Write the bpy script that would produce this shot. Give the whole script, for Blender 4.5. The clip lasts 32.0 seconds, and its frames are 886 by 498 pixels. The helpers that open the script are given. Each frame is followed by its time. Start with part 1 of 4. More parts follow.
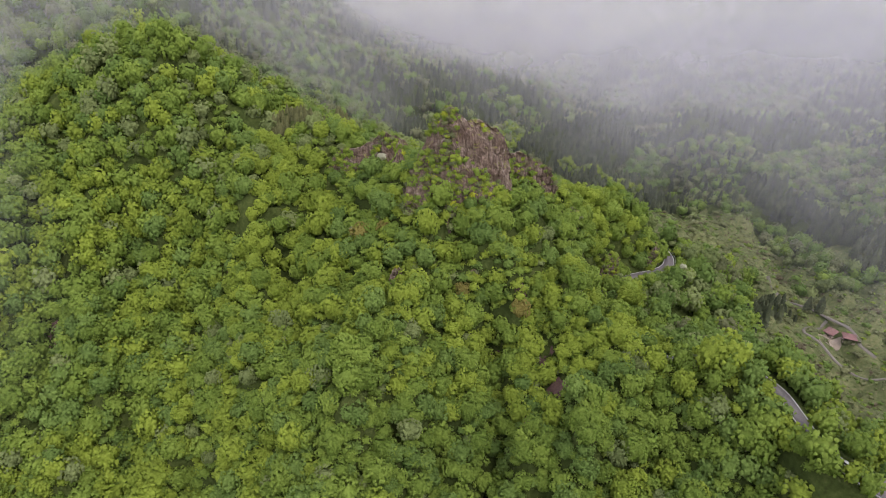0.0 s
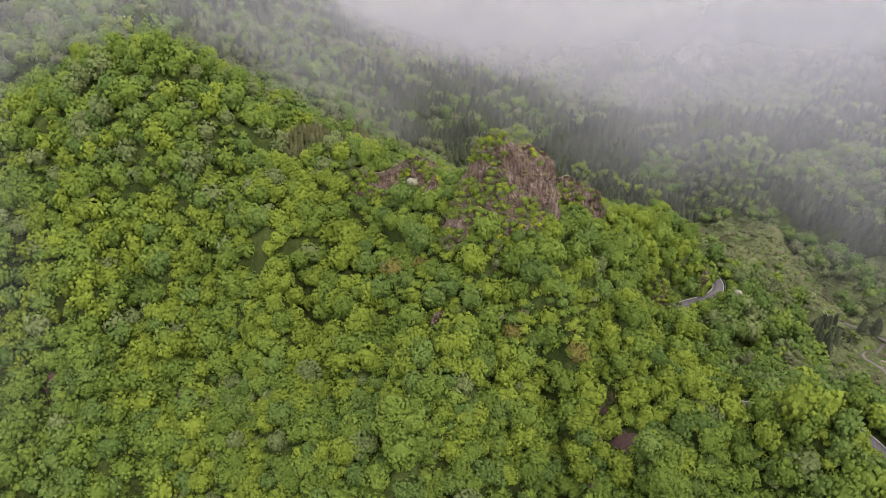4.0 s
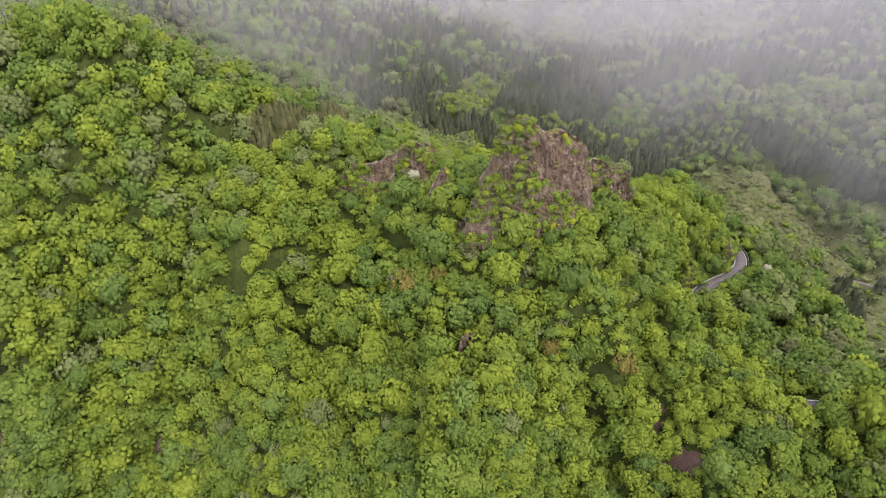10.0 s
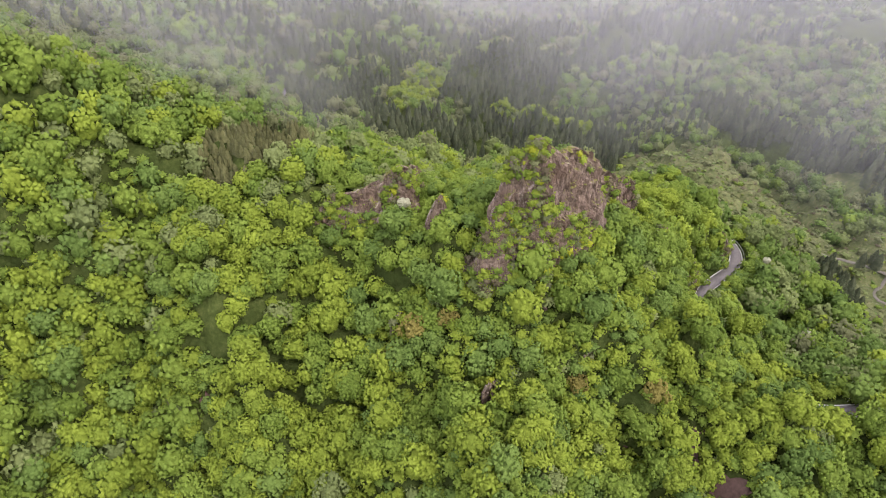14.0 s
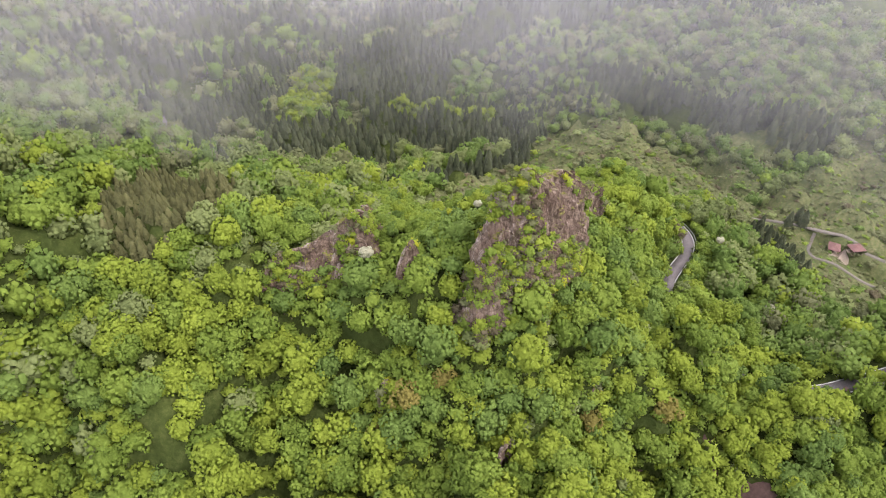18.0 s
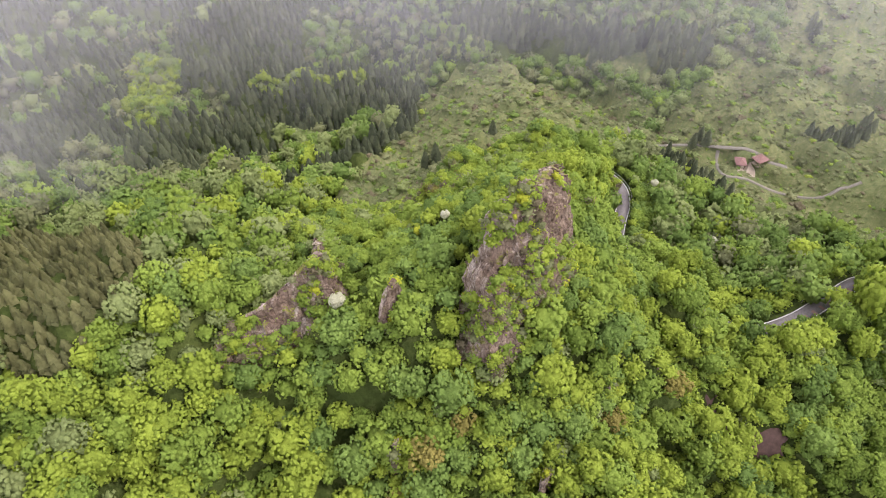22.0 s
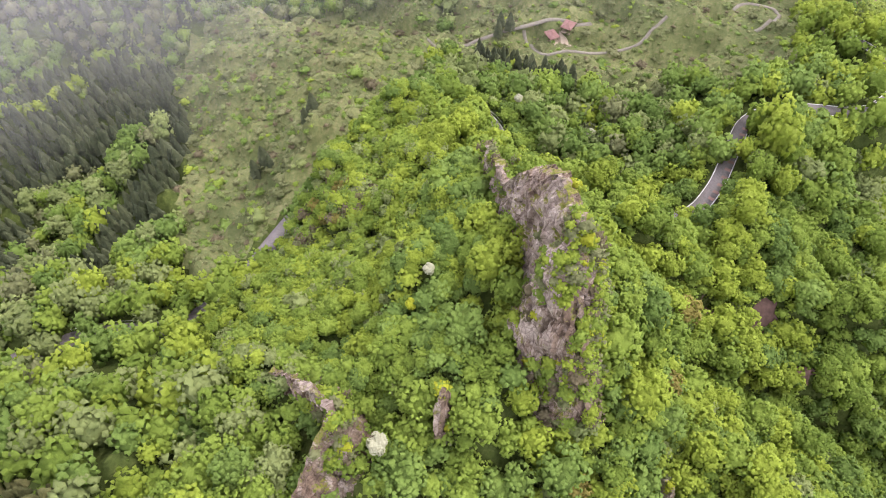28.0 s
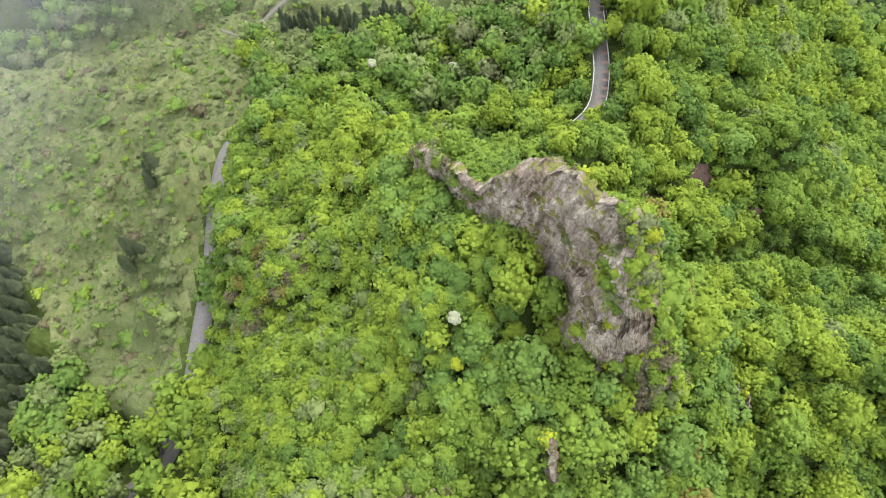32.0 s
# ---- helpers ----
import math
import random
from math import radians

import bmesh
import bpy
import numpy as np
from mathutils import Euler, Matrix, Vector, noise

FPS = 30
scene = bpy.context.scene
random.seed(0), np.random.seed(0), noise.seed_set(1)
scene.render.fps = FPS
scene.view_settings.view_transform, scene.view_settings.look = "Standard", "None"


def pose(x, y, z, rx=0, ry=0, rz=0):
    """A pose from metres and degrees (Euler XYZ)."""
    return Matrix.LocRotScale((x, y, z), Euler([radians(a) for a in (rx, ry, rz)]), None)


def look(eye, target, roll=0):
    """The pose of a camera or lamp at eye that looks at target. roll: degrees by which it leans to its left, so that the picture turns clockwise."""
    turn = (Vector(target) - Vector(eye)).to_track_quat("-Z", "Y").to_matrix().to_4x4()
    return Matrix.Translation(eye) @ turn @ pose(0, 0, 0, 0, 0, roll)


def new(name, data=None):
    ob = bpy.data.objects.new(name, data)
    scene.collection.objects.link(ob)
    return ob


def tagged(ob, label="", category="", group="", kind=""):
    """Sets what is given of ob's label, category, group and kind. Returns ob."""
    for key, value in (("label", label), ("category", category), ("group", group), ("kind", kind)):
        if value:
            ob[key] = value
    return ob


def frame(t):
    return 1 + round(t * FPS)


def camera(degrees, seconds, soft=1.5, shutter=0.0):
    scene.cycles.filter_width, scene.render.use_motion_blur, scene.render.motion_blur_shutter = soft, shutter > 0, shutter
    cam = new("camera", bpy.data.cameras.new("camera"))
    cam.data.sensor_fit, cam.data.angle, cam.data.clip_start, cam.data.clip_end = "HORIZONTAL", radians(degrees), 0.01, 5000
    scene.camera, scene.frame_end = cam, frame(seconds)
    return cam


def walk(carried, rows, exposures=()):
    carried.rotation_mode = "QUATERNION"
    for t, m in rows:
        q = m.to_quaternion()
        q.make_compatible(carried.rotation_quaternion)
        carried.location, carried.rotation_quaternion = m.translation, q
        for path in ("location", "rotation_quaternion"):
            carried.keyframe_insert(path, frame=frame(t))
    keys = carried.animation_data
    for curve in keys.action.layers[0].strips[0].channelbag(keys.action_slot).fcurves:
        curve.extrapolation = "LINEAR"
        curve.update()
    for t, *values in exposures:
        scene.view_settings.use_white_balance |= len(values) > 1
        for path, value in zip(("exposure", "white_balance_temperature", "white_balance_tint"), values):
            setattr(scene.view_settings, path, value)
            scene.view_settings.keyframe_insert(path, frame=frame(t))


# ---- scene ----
cam = camera(67.0, 32.0, soft=1.0)
PATH = [
    (0, (0.486, 4.349, 248.879), (0.485, 6.062, 247.845), 1.6),
    (0.5, (-3.108, 9.067, 248.821), (-3.109, 10.771, 247.773), 1.5),
    (1, (-6.64, 13.435, 248.821), (-6.641, 15.138, 247.773), 1.5),
    (1.5, (-9.945, 17.641, 248.869), (-9.947, 19.344, 247.82), 1.5),
    (2, (-13.086, 21.943, 248.923), (-13.084, 23.646, 247.874), 1.4),
    (2.5, (-16.242, 26.283, 249.009), (-16.231, 27.986, 247.96), 1.4),
    (3, (-19.028, 30.55, 248.809), (-19.002, 32.252, 247.76), 1.4),
    (3.5, (-21.558, 34.829, 248.712), (-21.517, 36.531, 247.664), 1.3),
    (5.5, (-31.355, 50.693, 247.933), (-31.262, 52.36, 246.831), 1.3),
    (6, (-33.38, 54.689, 247.886), (-33.261, 56.339, 246.762), 1.2),
    (6.5, (-35.634, 58.819, 247.965), (-35.487, 60.452, 246.82), 1.2),
    (7, (-37.672, 62.885, 247.815), (-37.516, 64.507, 246.655), 1.2),
    (7.5, (-39.975, 67.001, 247.883), (-39.81, 68.614, 246.712), 1.2),
    (8, (-42.084, 71.205, 247.791), (-41.91, 72.81, 246.611), 1.2),
    (8.5, (-44.283, 75.171, 247.698), (-44.102, 76.771, 246.511), 1.2),
    (9, (-46.414, 79.352, 247.739), (-46.225, 80.946, 246.545), 1.2),
    (9.5, (-48.448, 83.645, 247.888), (-48.239, 85.23, 246.686), 1.1),
    (10, (-50.509, 87.853, 247.867), (-50.27, 89.429, 246.659), 1.1),
    (10.5, (-52.535, 92.3, 247.564), (-52.267, 93.867, 246.349), 1.0),
    (11, (-54.997, 96.811, 247.667), (-54.714, 98.368, 246.444), 1.0),
    (11.5, (-57.379, 100.943, 247.686), (-57.085, 102.493, 246.456), 1.0),
    (12, (-59.384, 105.088, 247.529), (-59.075, 106.631, 246.295), 0.9),
    (12.5, (-61.805, 109.56, 247.696), (-61.454, 111.088, 246.454), 1.0),
    (13, (-63.824, 114.324, 247.715), (-63.419, 115.833, 246.466), 0.9),
    (13.5, (-65.989, 118.905, 247.623), (-65.56, 120.402, 246.367), 0.8),
    (14, (-67.804, 123.34, 247.738), (-67.368, 124.829, 246.476), 0.7),
    (14.5, (-69.721, 128.005, 247.689), (-69.255, 129.48, 246.421), 0.6),
    (16.5, (-76.722, 146.899, 246.999), (-76.109, 148.302, 245.711), 0.2),
    (17, (-78.21, 151.658, 246.738), (-77.558, 153.039, 245.447), 0.1),
    (17.5, (-79.529, 156.567, 246.725), (-78.838, 157.923, 245.428), -0.0),
    (18, (-80.71, 161.786, 246.908), (-79.975, 163.111, 245.603), -0.1),
    (18.5, (-81.778, 166.969, 247.131), (-81.014, 168.268, 245.816), -0.3),
    (19, (-82.831, 172.434, 246.892), (-82.059, 173.676, 245.527), -0.4),
    (19.5, (-83.719, 178.058, 246.818), (-82.94, 179.248, 245.411), -0.5),
    (20, (-84.246, 183.527, 247.115), (-83.446, 184.693, 245.701), -0.7),
    (20.5, (-84.913, 189.221, 247.254), (-84.06, 190.347, 245.838), -0.7),
    (21, (-85.195, 195.068, 246.945), (-84.282, 196.144, 245.528), -0.8),
    (21.5, (-85.511, 200.77, 246.975), (-84.555, 201.793, 245.547), -0.9),
    (22, (-85.715, 206.291, 247.0), (-84.73, 207.272, 245.562), -1.0),
    (22.5, (-85.63, 212.241, 247.016), (-84.618, 213.174, 245.564), -1.2),
    (23, (-85.257, 218.097, 247.264), (-84.223, 218.977, 245.796), -1.4),
    (23.5, (-84.584, 223.926, 247.355), (-83.536, 224.754, 245.866), -1.6),
    (24, (-83.974, 229.249, 247.613), (-82.927, 230.018, 246.092), -1.9),
    (24.5, (-82.847, 234.715, 247.758), (-81.805, 235.428, 246.207), -2.2),
    (26.5, (-74.201, 260.221, 243.471), (-73.106, 260.705, 241.868), -1.8),
    (27, (-71.857, 265.487, 243.416), (-70.746, 265.876, 241.799), -1.9),
    (27.5, (-69.232, 270.455, 243.243), (-68.121, 270.774, 241.611), -2.2),
    (28, (-66.306, 275.345, 243.377), (-65.206, 275.621, 241.729), -2.4),
    (28.5, (-63.027, 280.008, 243.195), (-61.936, 280.219, 241.532), -2.8),
    (29, (-59.841, 284.457, 243.04), (-58.772, 284.606, 241.357), -3.1),
    (29.5, (-56.246, 288.694, 242.909), (-55.217, 288.785, 241.196), -3.5),
    (30, (-52.535, 292.719, 242.657), (-51.552, 292.757, 240.916), -4.0),
    (30.5, (-48.598, 296.473, 242.611), (-47.668, 296.464, 240.84), -4.5),
    (31, (-44.57, 299.998, 242.533), (-43.675, 299.95, 240.745), -5.0),
    (31.5, (-40.269, 303.067, 242.606), (-39.386, 302.966, 240.814), -5.6),
    (32, (-35.814, 305.981, 242.71), (-34.947, 305.803, 240.916), -6.0),
]
walk(cam, [(t, look(eye, target, roll)) for t, eye, target, roll in PATH],
     exposures=[(0, 0.16, 6300, 18), (6, 0.35, 6500, 18), (13, 0.64, 6500, 18), (19, 0.82, 6500, 19), (28, 1.12, 6500, 19), (30, 1.15, 6500, 16), (32, 1.16, 6400, 0)])

# ---- light ----
SUN_UP, SUN_AZ = 55.0, 150.0          # elevation, compass bearing clockwise from north (+y)
world = bpy.data.worlds.new("overcast_sky")
world.use_nodes = True
scene.world = world
wn, wl = world.node_tree.nodes, world.node_tree.links
sky = wn.new("ShaderNodeTexSky")
sky.sky_type, sky.sun_disc = "NISHITA", False
sky.sun_elevation, sky.sun_rotation = radians(SUN_UP), radians(SUN_AZ)
sky.air_density, sky.dust_density, sky.ozone_density = 1.0, 6.0, 1.0
veil = wn.new("ShaderNodeMixRGB")      # a closed cloud deck over the blue
veil.inputs[0].default_value = 0.75
veil.inputs[2].default_value = (9.3, 9.3, 9.5, 1)
wl.new(sky.outputs[0], veil.inputs[1])
wl.new(veil.outputs[0], wn["Background"].inputs[0])
wn["Background"].inputs[1].default_value = 0.15
sun_data = bpy.data.lights.new("sun", "SUN")
sun_data.energy, sun_data.angle, sun_data.color = 1.2, radians(16), (1.0, 0.96, 0.88)
sun = new("sun", sun_data)
sun.rotation_euler = (radians(90 - SUN_UP), 0, radians(180 - SUN_AZ))
sun.location = (0, 0, 600)
tagged(sun, "soft sun behind thin cloud", "sun", kind="structure")


# ---- materials ----
def material(name, rough=0.85, spec=0.25):
    m = bpy.data.materials.new(name)
    m.use_nodes = True
    b = m.node_tree.nodes["Principled BSDF"]
    b.inputs["Roughness"].default_value = rough
    b.inputs["Specular IOR Level"].default_value = spec
    return m, m.node_tree.nodes, m.node_tree.links, b


def noise_node(n, l, scale, detail=4.0, rough=0.6, coord="Object"):
    c = n.new("ShaderNodeTexCoord")
    t = n.new("ShaderNodeTexNoise")
    t.inputs["Scale"].default_value, t.inputs["Detail"].default_value, t.inputs["Roughness"].default_value = scale, detail, rough
    l.new(c.outputs[coord], t.inputs["Vector"])
    return t


def ramp(n, l, source, *stops):
    r = n.new("ShaderNodeValToRGB")
    while len(r.color_ramp.elements) < len(stops):
        r.color_ramp.elements.new(0.5)
    for e, (at, col) in zip(r.color_ramp.elements, stops):
        e.position, e.color = at, (*col, 1)
    l.new(source, r.inputs[0])
    return r


def mix(n, l, kind, fac, a, b):
    m = n.new("ShaderNodeMixRGB")
    m.blend_type = kind
    if isinstance(fac, float):
        m.inputs[0].default_value = fac
    else:
        l.new(fac, m.inputs[0])
    for k, s in ((1, a), (2, b)):
        if isinstance(s, tuple):
            m.inputs[k].default_value = (*s, 1)
        else:
            l.new(s, m.inputs[k])
    return m


def bump(n, l, b, source, strength, distance):
    u = n.new("ShaderNodeBump")
    u.inputs["Strength"].default_value, u.inputs["Distance"].default_value = strength, distance
    l.new(source, u.inputs["Height"])
    l.new(u.outputs[0], b.inputs["Normal"])


def leaf_material(name, low, high, through_light=0.25):
    """Leaves: each tree has a tone of its own ("tone", on the mesh), each spray of leaves a little of its own too."""
    m, n, l, b = material(name, 0.7, 0.15)
    geo = n.new("ShaderNodeNewGeometry")
    tone = n.new("ShaderNodeAttribute")
    tone.attribute_name = "tone"

    def times_add(source, k, other):
        a = n.new("ShaderNodeMath")
        a.operation = "MULTIPLY_ADD"
        l.new(source, a.inputs[0])
        a.inputs[1].default_value = k
        if isinstance(other, float):
            a.inputs[2].default_value = other
        else:
            l.new(other, a.inputs[2])
        return a.outputs[0]

    def field(scale, detail):
        t = n.new("ShaderNodeTexNoise")
        t.inputs["Scale"].default_value, t.inputs["Detail"].default_value, t.inputs["Roughness"].default_value = scale, detail, 0.72
        l.new(geo.outputs["Position"], t.inputs["Vector"])
        return t.outputs[0]

    leafy = field(1.8, 7.0)
    v = times_add(tone.outputs["Fac"], 0.42, -0.32)
    v = times_add(geo.outputs["Random Per Island"], 0.14, v)
    v = times_add(field(0.05, 2.0), 0.45, v)
    v = times_add(leafy, 0.55, v)
    r = ramp(n, l, v, (0.0, low), (1.0, high))
    l.new(r.outputs[0], b.inputs["Base Color"])
    relief_node = n.new("ShaderNodeBump")
    relief_node.inputs["Strength"].default_value, relief_node.inputs["Distance"].default_value = 0.7, 0.5
    l.new(leafy, relief_node.inputs["Height"])
    l.new(relief_node.outputs[0], b.inputs["Normal"])
    t = n.new("ShaderNodeBsdfTranslucent")
    l.new(relief_node.outputs[0], t.inputs["Normal"])
    l.new(r.outputs[0], t.inputs["Color"])
    x = n.new("ShaderNodeMixShader")
    x.inputs[0].default_value = through_light
    l.new(b.outputs[0], x.inputs[1])
    l.new(t.outputs[0], x.inputs[2])
    l.new(x.outputs[0], n["Material Output"].inputs["Surface"])
    return m


LEAF = [
    leaf_material("leaf_spring_green", (0.135, 0.195, 0.026), (0.355, 0.445, 0.060)),
    leaf_material("leaf_mid_green", (0.105, 0.170, 0.028), (0.280, 0.378, 0.064)),
    leaf_material("leaf_deep_green", (0.082, 0.145, 0.034), (0.222, 0.318, 0.070)),
    leaf_material("leaf_yellow_green", (0.200, 0.235, 0.018), (0.480, 0.520, 0.050)),
    leaf_material("leaf_grey_green", (0.120, 0.160, 0.055), (0.290, 0.345, 0.130)),
    leaf_material("leaf_bronze", (0.130, 0.115, 0.030), (0.330, 0.290, 0.080)),
    leaf_material("leaf_blossom", (0.270, 0.290, 0.170), (0.600, 0.590, 0.450), 0.2),
    leaf_material("conifer_needles", (0.020, 0.030, 0.017), (0.130, 0.150, 0.080), 0.1),
    leaf_material("scrub_leaves", (0.115, 0.136, 0.058), (0.245, 0.258, 0.128), 0.25),
    leaf_material("dry_scrub", (0.095, 0.085, 0.048), (0.210, 0.175, 0.112), 0.2),
    leaf_material("young_conifer_needles", (0.050, 0.058, 0.024), (0.215, 0.212, 0.090), 0.15),
]


def bark_material():
    m, n, l, b = material("bark", 0.95, 0.1)
    t = noise_node(n, l, 3.0, 6)
    r = ramp(n, l, t.outputs[0], (0.3, (0.05, 0.038, 0.028)), (0.7, (0.13, 0.10, 0.08)))
    l.new(r.outputs[0], b.inputs["Base Color"])
    bump(n, l, b, t.outputs[0], 0.6, 0.1)
    return m


def ground_material(name, low, mid, high):
    m, n, l, b = material(name, 0.95, 0.1)
    wide = noise_node(n, l, 0.03, 5)
    fine = noise_node(n, l, 0.45, 9, 0.7)
    a = ramp(n, l, fine.outputs[0], (0.3, low), (0.52, mid), (0.72, high))
    f = ramp(n, l, wide.outputs[0], (0.35, (0.62, 0.66, 0.6)), (0.65, (1.1, 1.05, 1.0)))
    x = mix(n, l, "MULTIPLY", 1.0, a.outputs[0], f.outputs[0])
    l.new(x.outputs[0], b.inputs["Base Color"])
    bump(n, l, b, fine.outputs[0], 1.0, 0.8)
    return m


def rock_material():
    m, n, l, b = material("crag_rock", 0.92, 0.2)
    c = n.new("ShaderNodeTexCoord")
    sq = n.new("ShaderNodeMapping")
    sq.inputs["Rotation"].default_value = (0.25, 0.5, 0.3)
    sq.inputs["Scale"].default_value = (0.9, 0.5, 0.16)      # tilted strata and streaks down the face
    l.new(c.outputs["Object"], sq.inputs["Vector"])
    t = n.new("ShaderNodeTexNoise")
    t.inputs["Scale"].default_value, t.inputs["Detail"].default_value, t.inputs["Roughness"].default_value = 1.0, 10.0, 0.72
    l.new(sq.outputs[0], t.inputs["Vector"])
    wide = noise_node(n, l, 0.13, 4)
    r = ramp(n, l, t.outputs[0], (0.28, (0.098, 0.084, 0.076)), (0.44, (0.235, 0.208, 0.188)), (0.58, (0.375, 0.345, 0.318)), (0.72, (0.58, 0.56, 0.54)))
    f = ramp(n, l, wide.outputs[0], (0.36, (0.72, 0.65, 0.62)), (0.58, (1, 0.97, 0.96)))
    x0 = mix(n, l, "MULTIPLY", 1.0, r.outputs[0], f.outputs[0])
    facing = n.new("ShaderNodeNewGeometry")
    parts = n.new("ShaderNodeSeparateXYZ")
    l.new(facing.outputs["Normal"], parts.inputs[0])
    north = n.new("ShaderNodeMath")                      # north faces painted lighter to offset their shade, south faces browner and darker
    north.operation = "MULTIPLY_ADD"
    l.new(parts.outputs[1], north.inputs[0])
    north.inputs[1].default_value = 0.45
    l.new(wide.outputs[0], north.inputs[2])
    north_lift = ramp(n, l, north.outputs[0], (0.3, (0.68, 0.58, 0.51)), (0.62, (1.24, 1.18, 1.15)))
    x = mix(n, l, "MULTIPLY", 1.0, x0.outputs[0], north_lift.outputs[0])
    k = n.new("ShaderNodeTexVoronoi")
    k.feature = "DISTANCE_TO_EDGE"
    k.inputs["Scale"].default_value = 0.55
    l.new(c.outputs["Object"], k.inputs["Vector"])
    cr = ramp(n, l, k.outputs[0], (0.0, (0.45, 0.42, 0.42)), (0.07, (1, 1, 1)))
    x2 = mix(n, l, "MULTIPLY", 0.7, x.outputs[0], cr.outputs[0])
    geo = n.new("ShaderNodeNewGeometry")
    up = n.new("ShaderNodeSeparateXYZ")
    l.new(geo.outputs["Normal"], up.inputs[0])
    moss = noise_node(n, l, 0.30, 8, 0.65)
    add = n.new("ShaderNodeMath")
    add.operation = "MULTIPLY_ADD"
    l.new(up.outputs[2], add.inputs[0])
    add.inputs[1].default_value = 0.22
    l.new(moss.outputs[0], add.inputs[2])
    g = ramp(n, l, add.outputs[0], (0.66, (0, 0, 0)), (0.74, (1, 1, 1)))
    hue = noise_node(n, l, 1.6, 5)
    grass = ramp(n, l, hue.outputs[0], (0.35, (0.10, 0.115, 0.028)), (0.5, (0.19, 0.20, 0.04)), (0.68, (0.22, 0.17, 0.09)))
    y = mix(n, l, "MIX", g.outputs[0], x2.outputs[0], grass.outputs[0])
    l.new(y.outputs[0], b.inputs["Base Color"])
    h = mix(n, l, "ADD", 0.5, t.outputs[0], k.outputs[0])
    bump(n, l, b, h.outputs[0], 1.0, 1.0)
    return m


def plain_material(name, low, high, scale=0.8, rough=0.85, depth=0.05):
    m, n, l, b = material(name, rough, 0.25)
    t = noise_node(n, l, scale, 7)
    w = noise_node(n, l, scale * 0.08, 3)
    r = ramp(n, l, t.outputs[0], (0.3, low), (0.7, high))
    f = ramp(n, l, w.outputs[0], (0.35, (0.8, 0.8, 0.8)), (0.65, (1, 1, 1)))
    x = mix(n, l, "MULTIPLY", 1.0, r.outputs[0], f.outputs[0])
    l.new(x.outputs[0], b.inputs["Base Color"])
    bump(n, l, b, t.outputs[0], 0.4, depth)
    return m


# mist banks: distance, density, the height over which it thickens, first bearing
MIST_ALPHA = ((255, 0.10, 75, 22), (335, 0.17, 85, -5), (440, 0.12, 85, -75), (590, 0.20, 65, -24), (820, 0.24, 80, -75), (1200, 0.34, 80, -75))


def mist_material(alpha, seed):
    """Mist whose density grows with the height above the ground ("thick", on the mesh) and drifts in soft wisps."""
    m = bpy.data.materials.new("mist")
    m.use_nodes = True
    n, l = m.node_tree.nodes, m.node_tree.links
    n.remove(n["Principled BSDF"])
    t = noise_node(n, l, 0.005, 5, 0.6)
    t.noise_dimensions = "4D"
    t.inputs["W"].default_value = seed
    f = n.new("ShaderNodeMapRange")
    f.inputs["From Min"].default_value, f.inputs["From Max"].default_value = 0.25, 0.75
    f.inputs["To Min"].default_value, f.inputs["To Max"].default_value = alpha * 0.7, min(0.95, alpha * 1.3)
    l.new(t.outputs[0], f.inputs["Value"])
    thick = n.new("ShaderNodeAttribute")
    thick.attribute_name = "thick"
    q = n.new("ShaderNodeMath")
    q.operation = "MULTIPLY"
    l.new(thick.outputs["Fac"], q.inputs[0])
    l.new(f.outputs[0], q.inputs[1])
    d, tr, cl, a, b = (n.new("ShaderNode" + k) for k in ("BsdfDiffuse", "BsdfTranslucent", "BsdfTransparent", "MixShader", "MixShader"))
    d.inputs[0].default_value = tr.inputs[0].default_value = (0.94, 0.92, 1.0, 1)
    l.new(d.outputs[0], a.inputs[1])
    l.new(tr.outputs[0], a.inputs[2])
    l.new(q.outputs[0], b.inputs[0])
    l.new(cl.outputs[0], b.inputs[1])
    l.new(a.outputs[0], b.inputs[2])
    l.new(b.outputs[0], n["Material Output"].inputs["Surface"])
    return m


BARK, ROCK = bark_material(), rock_material()
GROUND = ground_material("forest_floor", (0.036, 0.052, 0.014), (0.065, 0.09, 0.024), (0.11, 0.13, 0.042))
MEADOW_GROUND = ground_material("rough_meadow", (0.090, 0.118, 0.050), (0.158, 0.180, 0.080), (0.255, 0.232, 0.140))
CAR_PAINT = plain_material("white_car_paint", (0.74, 0.74, 0.74), (0.8, 0.8, 0.8), 4.0, 0.25)
DARK_GLASS = plain_material("dark_window_glass", (0.02, 0.022, 0.025), (0.03, 0.032, 0.035), 4.0, 0.08)
RUBBER = plain_material("rubber", (0.02, 0.02, 0.02), (0.035, 0.035, 0.035), 4.0)
GALVANISED = plain_material("white_rail_steel", (0.55, 0.55, 0.56), (0.68, 0.68, 0.68), 3.0, 0.45)
RED_ROOF = plain_material("faded_red_roofing", (0.20, 0.105, 0.10), (0.29, 0.165, 0.155), 1.2, 0.7)
TIMBER = plain_material("weathered_timber", (0.12, 0.085, 0.06), (0.22, 0.16, 0.11), 3.0)
PLASTER = plain_material("cream_plaster", (0.5, 0.46, 0.4), (0.6, 0.57, 0.5), 2.0)
GRAVEL = plain_material("pale_gravel", (0.30, 0.24, 0.19), (0.46, 0.39, 0.32), 2.5, 0.95)
ASPHALT = plain_material("asphalt", (0.155, 0.140, 0.140), (0.235, 0.215, 0.215), 1.5)
LANE_SURFACE = plain_material("worn_lane_surface", (0.165, 0.150, 0.128), (0.25, 0.228, 0.195), 1.2)
WHITE_LINE = plain_material("road_paint", (0.62, 0.62, 0.6), (0.8, 0.8, 0.78), 3.0)
